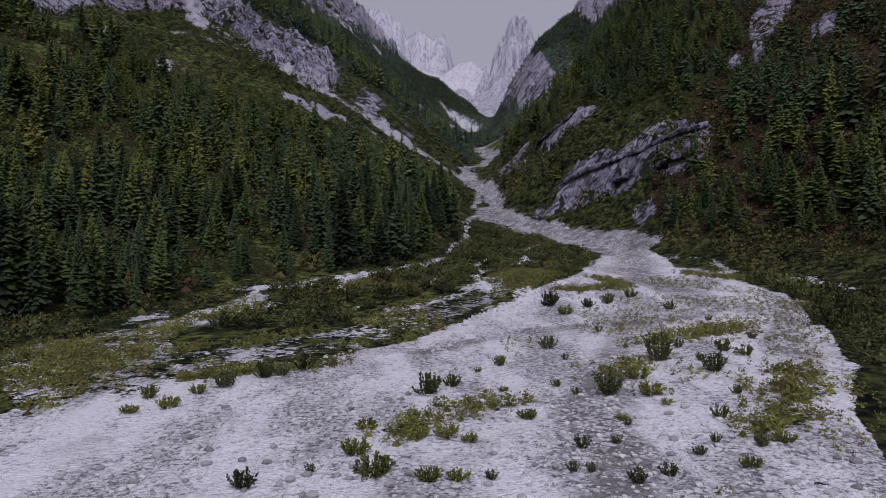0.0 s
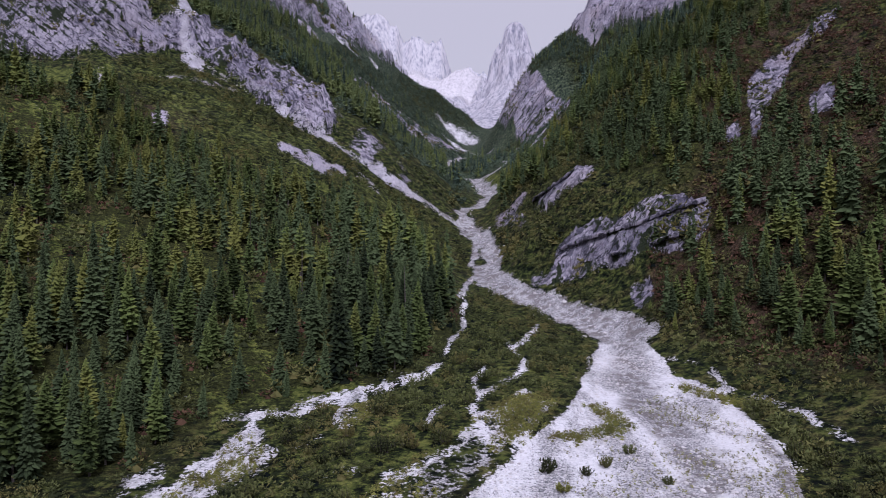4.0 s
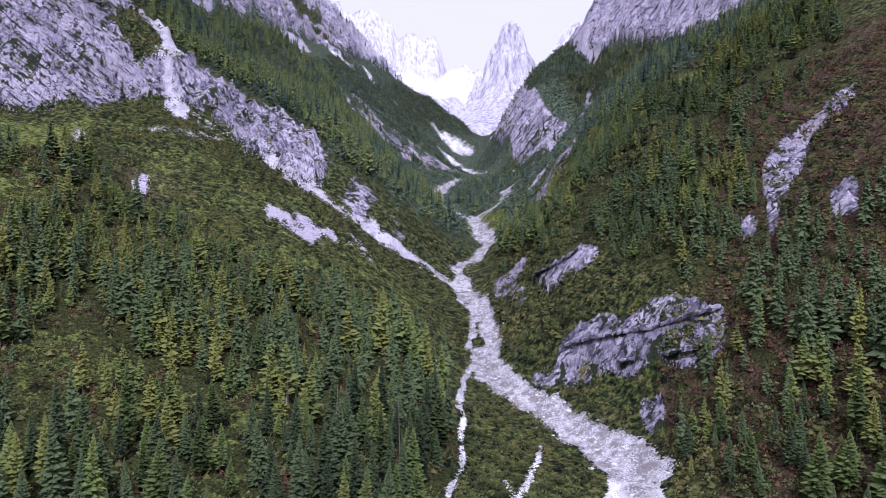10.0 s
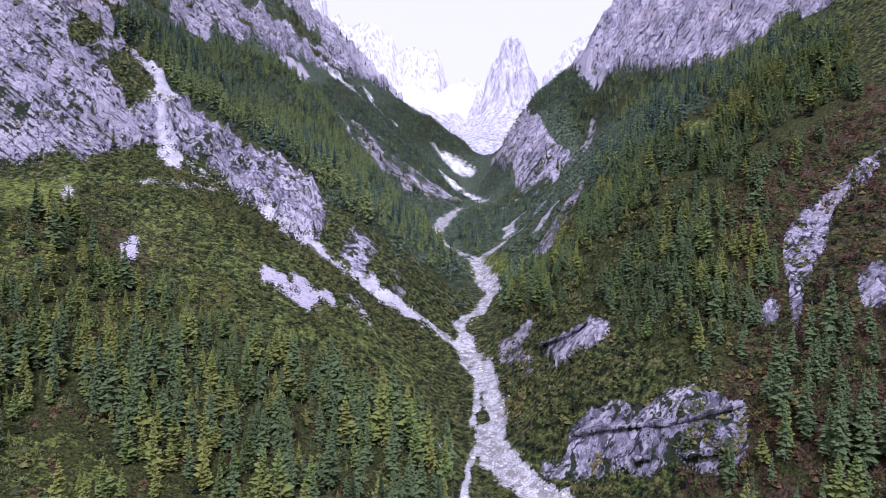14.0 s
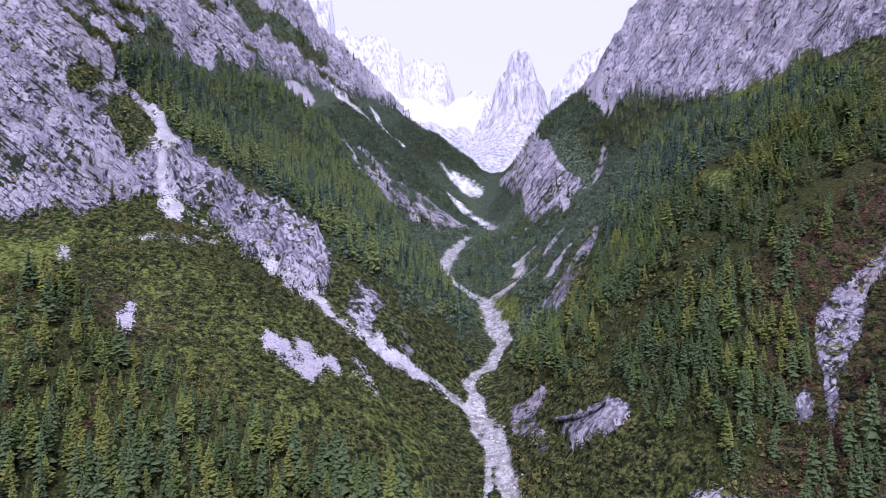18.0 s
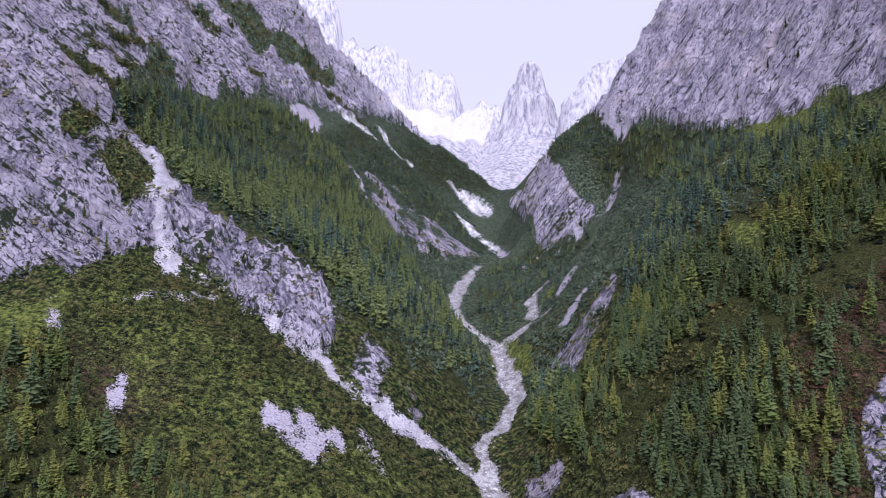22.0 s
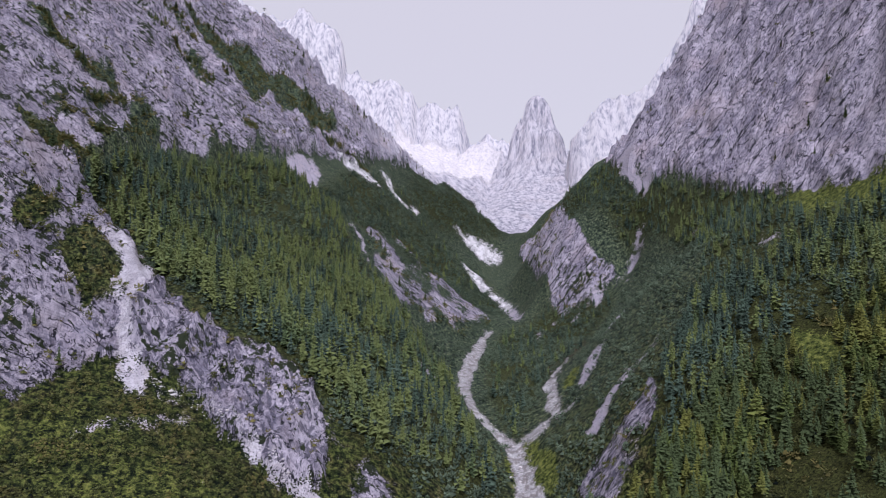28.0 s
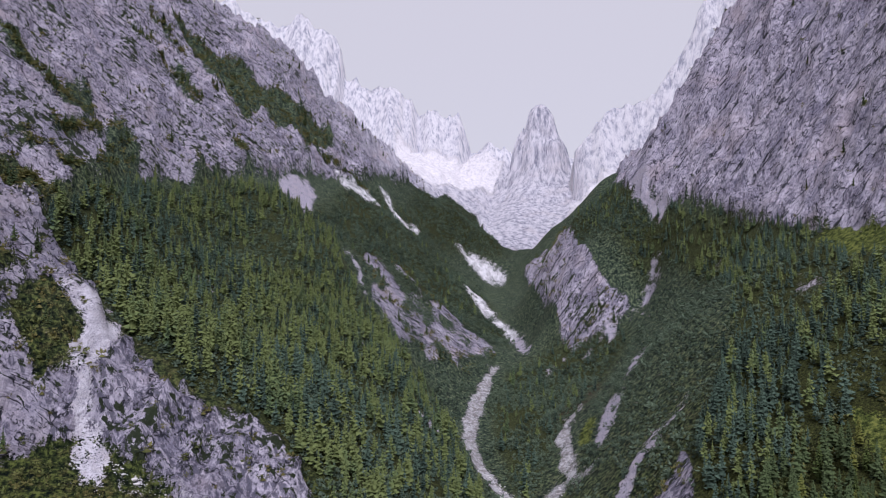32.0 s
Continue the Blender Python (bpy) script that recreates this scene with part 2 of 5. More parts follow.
def peaks(x, y):
    """Far rock masses that stand on the land: height, and which one."""
    back = crest_wall(x, y, BACK_CREST, 1760, 1.9, 0.9, 3)
    east = crest_wall(x, y, EAST_CREST, 1345, 2.1, 0.8, 41)
    tx, ty, tz = TOWER
    r = np.hypot((x - tx) * 1.12, (y - ty) * 0.85)
    a = np.arctan2(y - ty, x - tx)
    r = np.abs(r * (1 + 0.10 * np.sin(3 * a + 0.7) + 0.07 * np.sin(7 * a)) + smooth(r, 4, 30) * 7 * fbm(x, y, 22, 3, 77, True))
    tower = tz - np.interp(r, [0, 9, 16, 24, 36, 50, 58, 72, 115, 400], [0, 2, 8, 20, 55, 85, 125, 158, 195, 330])
    shoulder = 402 - 0.5 * np.abs(x - 60) - 1.4 * np.abs(y - 1500) + 16 * fbm(x, y, 22, 2, 71, True)
    lift = 16 * fbm(x, y, 40, 4, 51, True)
    return back + lift, east + lift, np.maximum(tower, shoulder)


ROCKS = [  # west wall, east wall, then the smaller outcrops
    [(-600, 250), (-215, 304), (-168, 309), (-148, 312), (-133, 334), (-118, 346), (-85, 343), (-58, 330), (-49, 328), (-50, 345), (-58, 364), (-70, 371), (-77, 375), (-89, 372), (-102, 372), (-128, 381), (-156, 405), (-173, 411), (-177, 440), (-180, 526), (-162, 601), (-146, 674), (-130, 735), (-112, 800), (-95, 905), (-70, 1000), (-40, 1120), (-900, 1120)],
    [(700, 200), (222, 312), (200, 350), (186, 390), (178, 440), (173, 490), (166, 560), (146, 640), (133, 690), (134, 760), (170, 900), (200, 1120), (900, 1120)],
    [(90, 903), (91, 662), (102, 635), (115, 621), (105, 613), (85, 615), (71, 621), (68, 636), (66, 678), (62, 755), (68, 896)],
    [(-78, 664), (-56, 712), (-28, 725), (18, 679), (24, 634), (6, 598), (-16, 576), (-30, 568), (-42, 565), (-59, 586)],
    [(20, 310), (26, 295), (31, 269), (33, 245), (36, 225), (37, 218), (33, 217), (27, 220), (26, 218), (23, 229), (22, 251), (21, 275)],
    [(34, 262), (37, 257), (41, 249), (49, 243), (51, 233), (47, 232), (42, 235), (37, 243)],
    [(113, 232), (118, 230), (127, 233), (133, 233), (130, 229), (123, 226), (118, 227), (114, 227), (111, 226), (104, 217), (99, 212), (93, 205), (89, 199), (89, 203), (93, 211), (95, 219), (98, 227), (108, 232)],
    [(106, 202), (113, 201), (105, 189), (101, 193)],
    [(50, 189), (55, 186), (53, 176), (49, 178)],
    [(84, 212), (89, 211), (87, 205), (82, 205)],
    [(74, 382), (69, 361), (64, 351), (62, 349), (55, 367), (62, 371), (68, 375)],
    [(42, 372), (53, 375), (71, 374), (67, 350), (57, 342), (49, 335), (43, 329)],
    [(25, 292), (34, 289), (34, 281), (30, 281)],
    [(27, 220), (34, 215), (37, 220), (42, 219), (49, 214), (54, 206), (59, 205), (65, 200), (73, 195), (72, 191), (68, 184), (64, 184), (57, 190), (52, 194), (46, 200), (34, 210), (28, 215)],
    [(-49, 328), (-33, 313), (-16, 314), (-12, 322), (-24, 338), (-45, 350), (-58, 364), (-50, 345)],
    [(39, 237), (46, 230), (48, 230), (46, 230)],
]
LEDGES = [  # scrub on the rock
    [(-155, 358), (-152, 380), (-139, 372), (-129, 360), (-130, 351), (-141, 346)],
    [(-169, 354), (-162, 371), (-156, 371), (-161, 354), (-165, 348)],
    [(-204, 408), (-193, 422), (-178, 411), (-192, 400)],
    [(-269, 761), (-258, 777), (-230, 805), (-206, 822), (-183, 841), (-161, 861), (-140, 862), (-132, 860), (-141, 781), (-160, 768), (-170, 748), (-184, 751), (-181, 715), (-194, 723), (-201, 707), (-219, 716), (-248, 749)],
    [(-215, 492), (-228, 531), (-223, 541), (-212, 530), (-203, 493), (-208, 489)],
    [(-211, 542), (-204, 543), (-195, 539), (-181, 512), (-179, 481), (-179, 455), (-184, 477), (-196, 511)],
    [(-186, 421), (-183, 436), (-176, 440), (-175, 426), (-176, 412)],
]
LEDGE_LINES = [  # narrow overgrown ledges: x, y, half width
    [(-256, 666, 2.2), (-233, 664, 2.2), (-217, 669, 2.2), (-200, 662, 2.2)],
    [(-195, 670, 2.4), (-180, 670, 2.4), (-159, 642, 2.4)],
    [(-208, 432, 2.6), (-200, 440, 2.6), (-190, 446, 2.6), (-180, 452, 2.6), (-172, 462, 2.6)],
    [(-190, 400, 2.4), (-187, 419, 2.4), (-183, 429, 2.4)],
    [(-198, 460, 2), (-200, 484, 2), (-198, 504, 2)],
    [(-192, 576, 2.6), (-173, 573, 2.6), (-163, 592, 2.6)],
    [(-251, 498, 3.2), (-232, 487, 3.2), (-221, 491, 3.2), (-212, 493, 3.2)],
    [(-143, 774, 3), (-122, 824, 3), (-97, 849, 3)],
    [(-268, 725, 2.4), (-246, 719, 2.4), (-222, 707, 2.4), (-200, 700, 2.4)],
    [(-169, 368, 1.6), (-169, 386, 1.6), (-160, 384, 1.6)],
]


HALF_GROWN = [3, 4, 11, 14]  # rocks broken up by scrub
KNOLL = [(-62, 789), (-60, 900), (-55, 984), (-25, 1300), (30, 1260), (50, 1010), (59, 982), (17, 960), (-34, 893)]


def rockiness(x, y, ledges=True):
    """Bare rock by region: 0 none, 1 bare, between half grown over."""
    dx, dy = 7 * fbm(x, y, 20, 4, 61), 10 * fbm(x, y, 20, 4, 62)
    rock = np.zeros(x.shape)
    for k, ring in enumerate(ROCKS):
        wx, wy = (x + 0.8 * dx, y + 0.8 * dy) if k < 2 else (x + 0.3 * dx, y + 0.3 * dy)
        rock = np.maximum(rock, np.where(inside(wx, wy, ring), 0.54 if k in HALF_GROWN else 1.0, 0.0))
    if not ledges:
        small = np.where(inside(x + 0.8 * dx, y + 0.8 * dy, ROCKS[0]) | inside(x + 0.8 * dx, y + 0.8 * dy, ROCKS[1]), 1.0, 0.5)
        return rock * small
    wx, wy = x + 0.5 * dx, y + 0.5 * dy
    for ring in LEDGES:
        rock = np.where(inside(wx, wy, ring), -0.25, rock)
    worn = 1.3 + 2.4 * fbm(x, y, 14, 3, 67)
    for line in LEDGE_LINES:
        d, (w,) = line_field(x + 0.25 * dx, y + 0.25 * dy, line)
        rock = np.where(d < w * worn, -0.25, rock)
    return rock


def height(x, y):
    x, y = np.asarray(x, float), np.asarray(y, float)
    z = base_height(x, y)
    rock = rockiness(x, y, False)
    far = np.clip(np.hypot(x, y) / 400, 0.25, 2.2)
    z = z + rock * far * (9 * fbm(x, y, 34, 4, 11, True) + 3.5 * fbm(x, y, 7, 2, 15, True)) * smooth(z, 16, 50)
    # ribs and flutes down the fall line of each face
    west = smooth(-x, 8, 22)
    strike = west * np.where(y < 385, 0.95 * x - 0.3 * y, y + 0.35 * x) + (1 - west) * (0.8 * x - 0.6 * y)
    z = z + rock * smooth(z, 20, 40) * (1 - smooth(y, 900, 1100)) * (2.6 * far * fbm(strike, z * 0.05, 9, 3, 17, True) + 1.1 * fbm(strike, z * 0.1, 2.6, 2, 18, True))
    z = z + (1 - rock) * 0.55 * smooth(z, 14, 30) * (1 - smooth(y, 380, 520)) * fbm(x, y, 3.6, 2, 25)
    z = z + (1 - rock) * (0.5 + 1.1 * smooth(z, 14, 60)) * far * fbm(x, y, 16, 3, 21)
    bare = smooth(y, 1060, 1200) * np.where(inside(x, y, KNOLL), 0.0, 1.0)
    z = z + bare * (16 * fbm(x, y, 70, 4, 31, True) + 7 * fbm(x, y, 20, 3, 35, True) - 8)
    for p in peaks(x, y):
        z = np.maximum(z, np.where(y > 1100, p, -1e3))
    return z
# ---- end of the lie of the land ----

# ---- materials ----
def material(name):
    m = bpy.data.materials.new(name)
    m.use_nodes = True
    nt = m.node_tree
    return m, nt, nt.nodes["Principled BSDF"]


def node(nt, kind, **values):
    n = nt.nodes.new(kind)
    for key, value in values.items():
        n.inputs[key].default_value = value
    return n


def noise_tex(nt, scale, detail=4.0, rough=0.6, stretch=None):
    n = node(nt, "ShaderNodeTexNoise", Scale=scale, Detail=detail, Roughness=rough)
    geo = nt.nodes.new("ShaderNodeNewGeometry")
    if stretch:
        mp = nt.nodes.new("ShaderNodeMapping")
        mp.inputs["Scale"].default_value = stretch
        nt.links.new(geo.outputs["Position"], mp.inputs["Vector"])
        nt.links.new(mp.outputs["Vector"], n.inputs["Vector"])
    else:
        nt.links.new(geo.outputs["Position"], n.inputs["Vector"])
    return n


def ramp(nt, fac, stops):
    r = nt.nodes.new("ShaderNodeValToRGB")
    while len(r.color_ramp.elements) < len(stops):
        r.color_ramp.elements.new(0.5)
    for e, (p, c) in zip(r.color_ramp.elements, stops):
        e.position, e.color = p, (*c, 1) if len(c) == 3 else c
    nt.links.new(fac, r.inputs["Fac"])
    return r.outputs["Color"]


def mix(nt, fac, a, b, blend="MIX"):
    m = nt.nodes.new("ShaderNodeMix")
    m.data_type, m.blend_type = "RGBA", blend
    for sock, v in (("Factor", fac), ("A", a), ("B", b)):
        s = m.inputs[sock]
        if isinstance(v, (int, float)):
            s.default_value = v
        elif isinstance(v, tuple):
            s.default_value = (*v, 1)
        else:
            nt.links.new(v, s)
    return m.outputs["Result"]


def bump(nt, bsdf, sock, strength, distance):
    b = node(nt, "ShaderNodeBump", Strength=strength, Distance=distance)
    nt.links.new(sock, b.inputs["Height"])
    nt.links.new(b.outputs["Normal"], bsdf.inputs["Normal"])


def math_node(nt, op, a, b):
    m = nt.nodes.new("ShaderNodeMath")
    m.operation = op
    for s, v in zip(m.inputs, (a, b)):
        if isinstance(v, (int, float)):
            s.default_value = v
        else:
            nt.links.new(v, s)
    return m.outputs["Value"]


def value_of(nt, key):
    a = nt.nodes.new("ShaderNodeAttribute")
    a.attribute_name = key
    return a.outputs["Fac"]


def grey(*stops):
    return [(p, (v, v, v)) for p, v in stops]


def axis_of(nt, axis):
    geo = nt.nodes.new("ShaderNodeNewGeometry")
    split = nt.nodes.new("ShaderNodeSeparateXYZ")
    nt.links.new(geo.outputs["Position"], split.inputs["Vector"])
    return split.outputs[axis]


def slanted(nt, dip, scale):
    """Noise drawn out along a bedding that dips by an angle across the valley."""
    n = noise_tex(nt, scale, 6, 0.66, (16.0, 5.0, 0.8))
    for link in n.inputs["Vector"].links:
        link.from_node.vector_type = "TEXTURE"
        link.from_node.inputs["Rotation"].default_value = (0.0, dip, 0.0)
    return n.outputs["Fac"]


def facets(nt, size, dip_west, dip_east, east):
    """Broken faces of rock: a tone for each face, and the seams between them."""
    geo = nt.nodes.new("ShaderNodeNewGeometry")
    ripple = noise_tex(nt, 1.6 / size[0], 3, 0.6)
    bend = nt.nodes.new("ShaderNodeVectorMath")
    bend.operation = "MULTIPLY_ADD"
    bend.inputs[1].default_value = (size[0] * 0.9,) * 3
    nt.links.new(ripple.outputs["Color"], bend.inputs[0])
    nt.links.new(geo.outputs["Position"], bend.inputs[2])
    tones, seams = [], []
    for dip in (dip_west, dip_east):
        mp = nt.nodes.new("ShaderNodeMapping")
        mp.vector_type = "TEXTURE"
        mp.inputs["Rotation"].default_value = (0.0, dip, 0.0)
        mp.inputs["Scale"].default_value = size
        nt.links.new(bend.outputs["Vector"], mp.inputs["Vector"])
        for feature, out, found in (("F1", "Color", tones), ("DISTANCE_TO_EDGE", "Distance", seams)):
            cell = nt.nodes.new("ShaderNodeTexVoronoi")
            cell.feature = feature
            cell.inputs["Scale"].default_value = 1.0
            nt.links.new(mp.outputs["Vector"], cell.inputs["Vector"])
            found.append(cell.outputs[out])
    split = nt.nodes.new("ShaderNodeSeparateColor")
    nt.links.new(mix(nt, east, tones[0], tones[1]), split.inputs["Color"])
    return split.outputs["Red"], ramp(nt, mix(nt, east, seams[0], seams[1]), grey((0.012, 1), (0.05, 0)))


def less(nt, sock, cut):
    return math_node(nt, "MULTIPLY", math_node(nt, "SUBTRACT", sock, 0.5), cut)


def land_material():
    """Rock, gravel, scree, turf and forest floor, laid out by the sheet's cover attributes."""
    m, nt, b = material("land")
    fine = noise_tex(nt, 1.4, 6, 0.72).outputs["Fac"]
    clump = noise_tex(nt, 0.55, 3, 0.6).outputs["Fac"]
    mid = noise_tex(nt, 0.2, 6, 0.72).outputs["Fac"]
    wide = noise_tex(nt, 0.03, 5, 0.62).outputs["Fac"]
    # dwarf shrubs and turf: rounded clumps with lit tops and shaded gaps painted in, yellower and browner in patches
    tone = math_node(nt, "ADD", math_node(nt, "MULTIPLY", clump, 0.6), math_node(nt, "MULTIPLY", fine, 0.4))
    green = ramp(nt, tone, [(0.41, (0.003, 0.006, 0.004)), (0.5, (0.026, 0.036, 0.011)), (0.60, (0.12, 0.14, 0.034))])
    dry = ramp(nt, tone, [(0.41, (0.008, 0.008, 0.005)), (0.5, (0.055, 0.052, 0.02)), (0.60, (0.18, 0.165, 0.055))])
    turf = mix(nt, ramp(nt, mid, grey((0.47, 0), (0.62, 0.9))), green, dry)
    # turf turns bluer and lighter up the valley: distance haze painted in
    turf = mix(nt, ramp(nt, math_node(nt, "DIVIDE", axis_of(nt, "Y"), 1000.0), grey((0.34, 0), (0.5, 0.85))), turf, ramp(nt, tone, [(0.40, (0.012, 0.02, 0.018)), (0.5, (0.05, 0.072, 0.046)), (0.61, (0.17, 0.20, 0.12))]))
    brown = ramp(nt, fine, [(0.36, (0.010, 0.007, 0.006)), (0.64, (0.13, 0.078, 0.055))])
    # floor of the woods, with the shade of the trees put into its colour
    shaded_floor = ramp(nt, fine, [(0.36, (0.006, 0.008, 0.004)), (0.64, (0.075, 0.082, 0.022))])
    turf = mix(nt, value_of(nt, "wood"), turf, shaded_floor)
    turf = mix(nt, math_node(nt, "MULTIPLY", value_of(nt, "heath"), ramp(nt, mid, grey((0.42, 0.0), (0.56, 0.8)))), turf, brown)
    # limestone: facets, fine grain, water streaks down the face, joints that follow the bedding
    grain = noise_tex(nt, 0.8, 8, 0.76, (1, 1, 0.6)).outputs["Fac"]
    block = noise_tex(nt, 0.06, 7, 0.62, (1, 1, 0.5)).outputs["Fac"]
    streak = noise_tex(nt, 0.5, 6, 0.72, (1, 1, 0.08)).outputs["Fac"]
    x_at = axis_of(nt, "X")
    east = math_node(nt, "GREATER_THAN", x_at, 21.0)
    facet, seam = facets(nt, (17.0, 9.0, 5.0), 0.62, -0.75, east)
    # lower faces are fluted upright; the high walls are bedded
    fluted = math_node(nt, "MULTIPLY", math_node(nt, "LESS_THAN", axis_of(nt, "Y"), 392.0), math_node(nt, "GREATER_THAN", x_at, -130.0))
    upright = noise_tex(nt, 0.42, 7, 0.7, (1, 1, 0.13)).outputs["Fac"]
    strata = mix(nt, east, slanted(nt, 0.55, 1.8), slanted(nt, -0.95, 1.7))
    strata = mix(nt, fluted, strata, upright)
    tone_of = math_node(nt, "ADD", math_node(nt, "MULTIPLY", grain, 0.58), math_node(nt, "ADD", math_node(nt, "MULTIPLY", facet, 0.10), math_node(nt, "MULTIPLY", strata, 0.32)))
    rock = ramp(nt, tone_of, [(0.38, (0.145, 0.128, 0.168)), (0.47, (0.36, 0.328, 0.395)), (0.585, (0.66, 0.605, 0.68))])
    rock = mix(nt, ramp(nt, block, grey((0.34, 0.5), (0.48, 0))), rock, (0.20, 0.19, 0.26))
    # water stains, plus extra dark on fluted faces for missing sky light
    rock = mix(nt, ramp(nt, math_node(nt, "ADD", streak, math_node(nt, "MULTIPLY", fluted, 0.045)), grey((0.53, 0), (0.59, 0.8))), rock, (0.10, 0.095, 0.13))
    rock = mix(nt, ramp(nt, wide, grey((0.54, 0), (0.68, 0.5))), rock, mix(nt, grain, (0.34, 0.27, 0.29), (0.80, 0.68, 0.70)))
    # open joints come and go along the face
    opened = ramp(nt, mid, grey((0.47, 0), (0.54, 1)))
    seam = math_node(nt, "MULTIPLY", seam, opened)
    rock = mix(nt, seam, rock, (0.035, 0.035, 0.045))
    joint = mix(nt, east, slanted(nt, 0.67, 0.75), slanted(nt, -0.95, 0.5))
    joint = mix(nt, fluted, joint, noise_tex(nt, 0.3, 5, 0.7, (1, 1, 0.07)).outputs["Fac"])
    crack = math_node(nt, "MULTIPLY", ramp(nt, joint, grey((0.585, 0), (0.605, 0.95))), ramp(nt, block, grey((0.48, 1), (0.6, 0.15))))
    rock = mix(nt, crack, rock, (0.045, 0.046, 0.055))
    # distance haze, painted as ever paler rock towards the valley head
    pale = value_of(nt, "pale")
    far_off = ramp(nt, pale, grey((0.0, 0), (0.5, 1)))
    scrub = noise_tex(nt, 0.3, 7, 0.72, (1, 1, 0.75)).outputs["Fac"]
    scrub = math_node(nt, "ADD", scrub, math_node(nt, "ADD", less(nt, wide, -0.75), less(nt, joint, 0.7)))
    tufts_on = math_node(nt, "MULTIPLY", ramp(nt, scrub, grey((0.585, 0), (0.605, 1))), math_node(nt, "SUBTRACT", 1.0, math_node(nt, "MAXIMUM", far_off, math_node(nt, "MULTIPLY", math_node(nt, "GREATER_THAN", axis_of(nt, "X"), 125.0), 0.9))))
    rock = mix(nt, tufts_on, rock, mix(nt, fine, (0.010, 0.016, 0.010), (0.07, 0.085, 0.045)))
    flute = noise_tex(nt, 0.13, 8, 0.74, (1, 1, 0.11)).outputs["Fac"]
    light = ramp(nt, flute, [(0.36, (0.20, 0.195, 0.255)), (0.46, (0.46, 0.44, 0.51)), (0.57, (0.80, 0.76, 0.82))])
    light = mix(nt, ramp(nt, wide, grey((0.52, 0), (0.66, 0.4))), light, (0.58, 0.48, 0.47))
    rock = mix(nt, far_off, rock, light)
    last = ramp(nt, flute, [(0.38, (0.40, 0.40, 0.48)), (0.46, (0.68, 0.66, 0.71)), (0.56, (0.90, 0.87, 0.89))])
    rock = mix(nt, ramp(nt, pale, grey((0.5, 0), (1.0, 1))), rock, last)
    # gravel: white silt, and cobbles sorted into tracks by the water
    geo = nt.nodes.new("ShaderNodeNewGeometry")
    cell = nt.nodes.new("ShaderNodeTexVoronoi")
    cell.inputs["Scale"].default_value = 3.4
    wander = nt.nodes.new("ShaderNodeVectorMath")
    wander.operation = "ADD"
    swirl = noise_tex(nt, 1.1, 3, 0.7)
    nt.links.new(geo.outputs["Position"], wander.inputs[0])
    nt.links.new(swirl.outputs["Color"], wander.inputs[1])
    nt.links.new(wander.outputs["Vector"], cell.inputs["Vector"])
    bands = noise_tex(nt, 0.16, 5, 0.65, (1.0, 0.35, 1.0)).outputs["Fac"]
    edge_of = math_node(nt, "ADD", cell.outputs["Distance"], less(nt, fine, 0.9))
    # cells darken towards their rims: shade between cobbles painted in
    cobble = ramp(nt, edge_of, [(0.15, (0.72, 0.69, 0.685)), (0.45, (0.48, 0.46, 0.455)), (0.72, (0.10, 0.097, 0.10))])
    silt = ramp(nt, fine, [(0.3, (0.70, 0.68, 0.685)), (0.65, (0.86, 0.84, 0.845))])
    gravel = mix(nt, ramp(nt, bands, grey((0.46, 0), (0.58, 0.75))), silt, cobble)
    gravel = mix(nt, math_node(nt, "MULTIPLY", value_of(nt, "stony"), 0.75), gravel, cobble)
    bar = noise_tex(nt, 0.34, 6, 0.75).outputs["Fac"]
    gravel = mix(nt, math_node(nt, "MULTIPLY", value_of(nt, "stony"), ramp(nt, bar, grey((0.49, 0), (0.54, 0.9)))), gravel, mix(nt, fine, (0.05, 0.045, 0.04), (0.38, 0.34, 0.32)))
    gravel = mix(nt, ramp(nt, mid, grey((0.52, 0), (0.66, 0.5))), gravel, mix(nt, fine, (0.20, 0.185, 0.18), (0.58, 0.55, 0.54)))
    # small shadows of pebbles, painted as dark specks
    pebble_shadow = noise_tex(nt, 2.6, 5, 0.75).outputs["Fac"]
    pebble_shadow = math_node(nt, "MULTIPLY", ramp(nt, pebble_shadow, grey((0.53, 0), (0.575, 0.9))), ramp(nt, bands, grey((0.40, 0.1), (0.52, 1))))
    gravel = mix(nt, pebble_shadow, gravel, (0.12, 0.118, 0.122))
    debris = ramp(nt, fine, [(0.36, (0.13, 0.122, 0.15)), (0.48, (0.36, 0.33, 0.385)), (0.64, (0.54, 0.50, 0.56))])
    gravel = mix(nt, value_of(nt, "scree"), gravel, mix(nt, ramp(nt, mid, grey((0.5, 0), (0.7, 0.5))), debris, (0.50, 0.42, 0.40)))
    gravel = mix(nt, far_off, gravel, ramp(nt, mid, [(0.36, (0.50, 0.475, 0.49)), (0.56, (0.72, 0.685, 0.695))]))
    att = {}
    for key, rag, small in (("rock", 1.3, 1.3), ("gravel", 1.7, 1.8), ("meadow", 1.5, 0.8)):
        edge = math_node(nt, "ADD", value_of(nt, key), math_node(nt, "ADD", less(nt, mid, rag), less(nt, fine, small)))
        att[key] = ramp(nt, edge, grey((0.45, 0), (0.55, 1)))
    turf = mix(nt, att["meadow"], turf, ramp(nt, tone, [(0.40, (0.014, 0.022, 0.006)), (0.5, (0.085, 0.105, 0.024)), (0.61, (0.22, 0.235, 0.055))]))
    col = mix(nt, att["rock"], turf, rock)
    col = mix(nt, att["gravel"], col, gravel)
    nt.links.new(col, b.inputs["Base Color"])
    b.inputs["Roughness"].default_value = 0.95
    b.inputs["Specular IOR Level"].default_value = 0.1
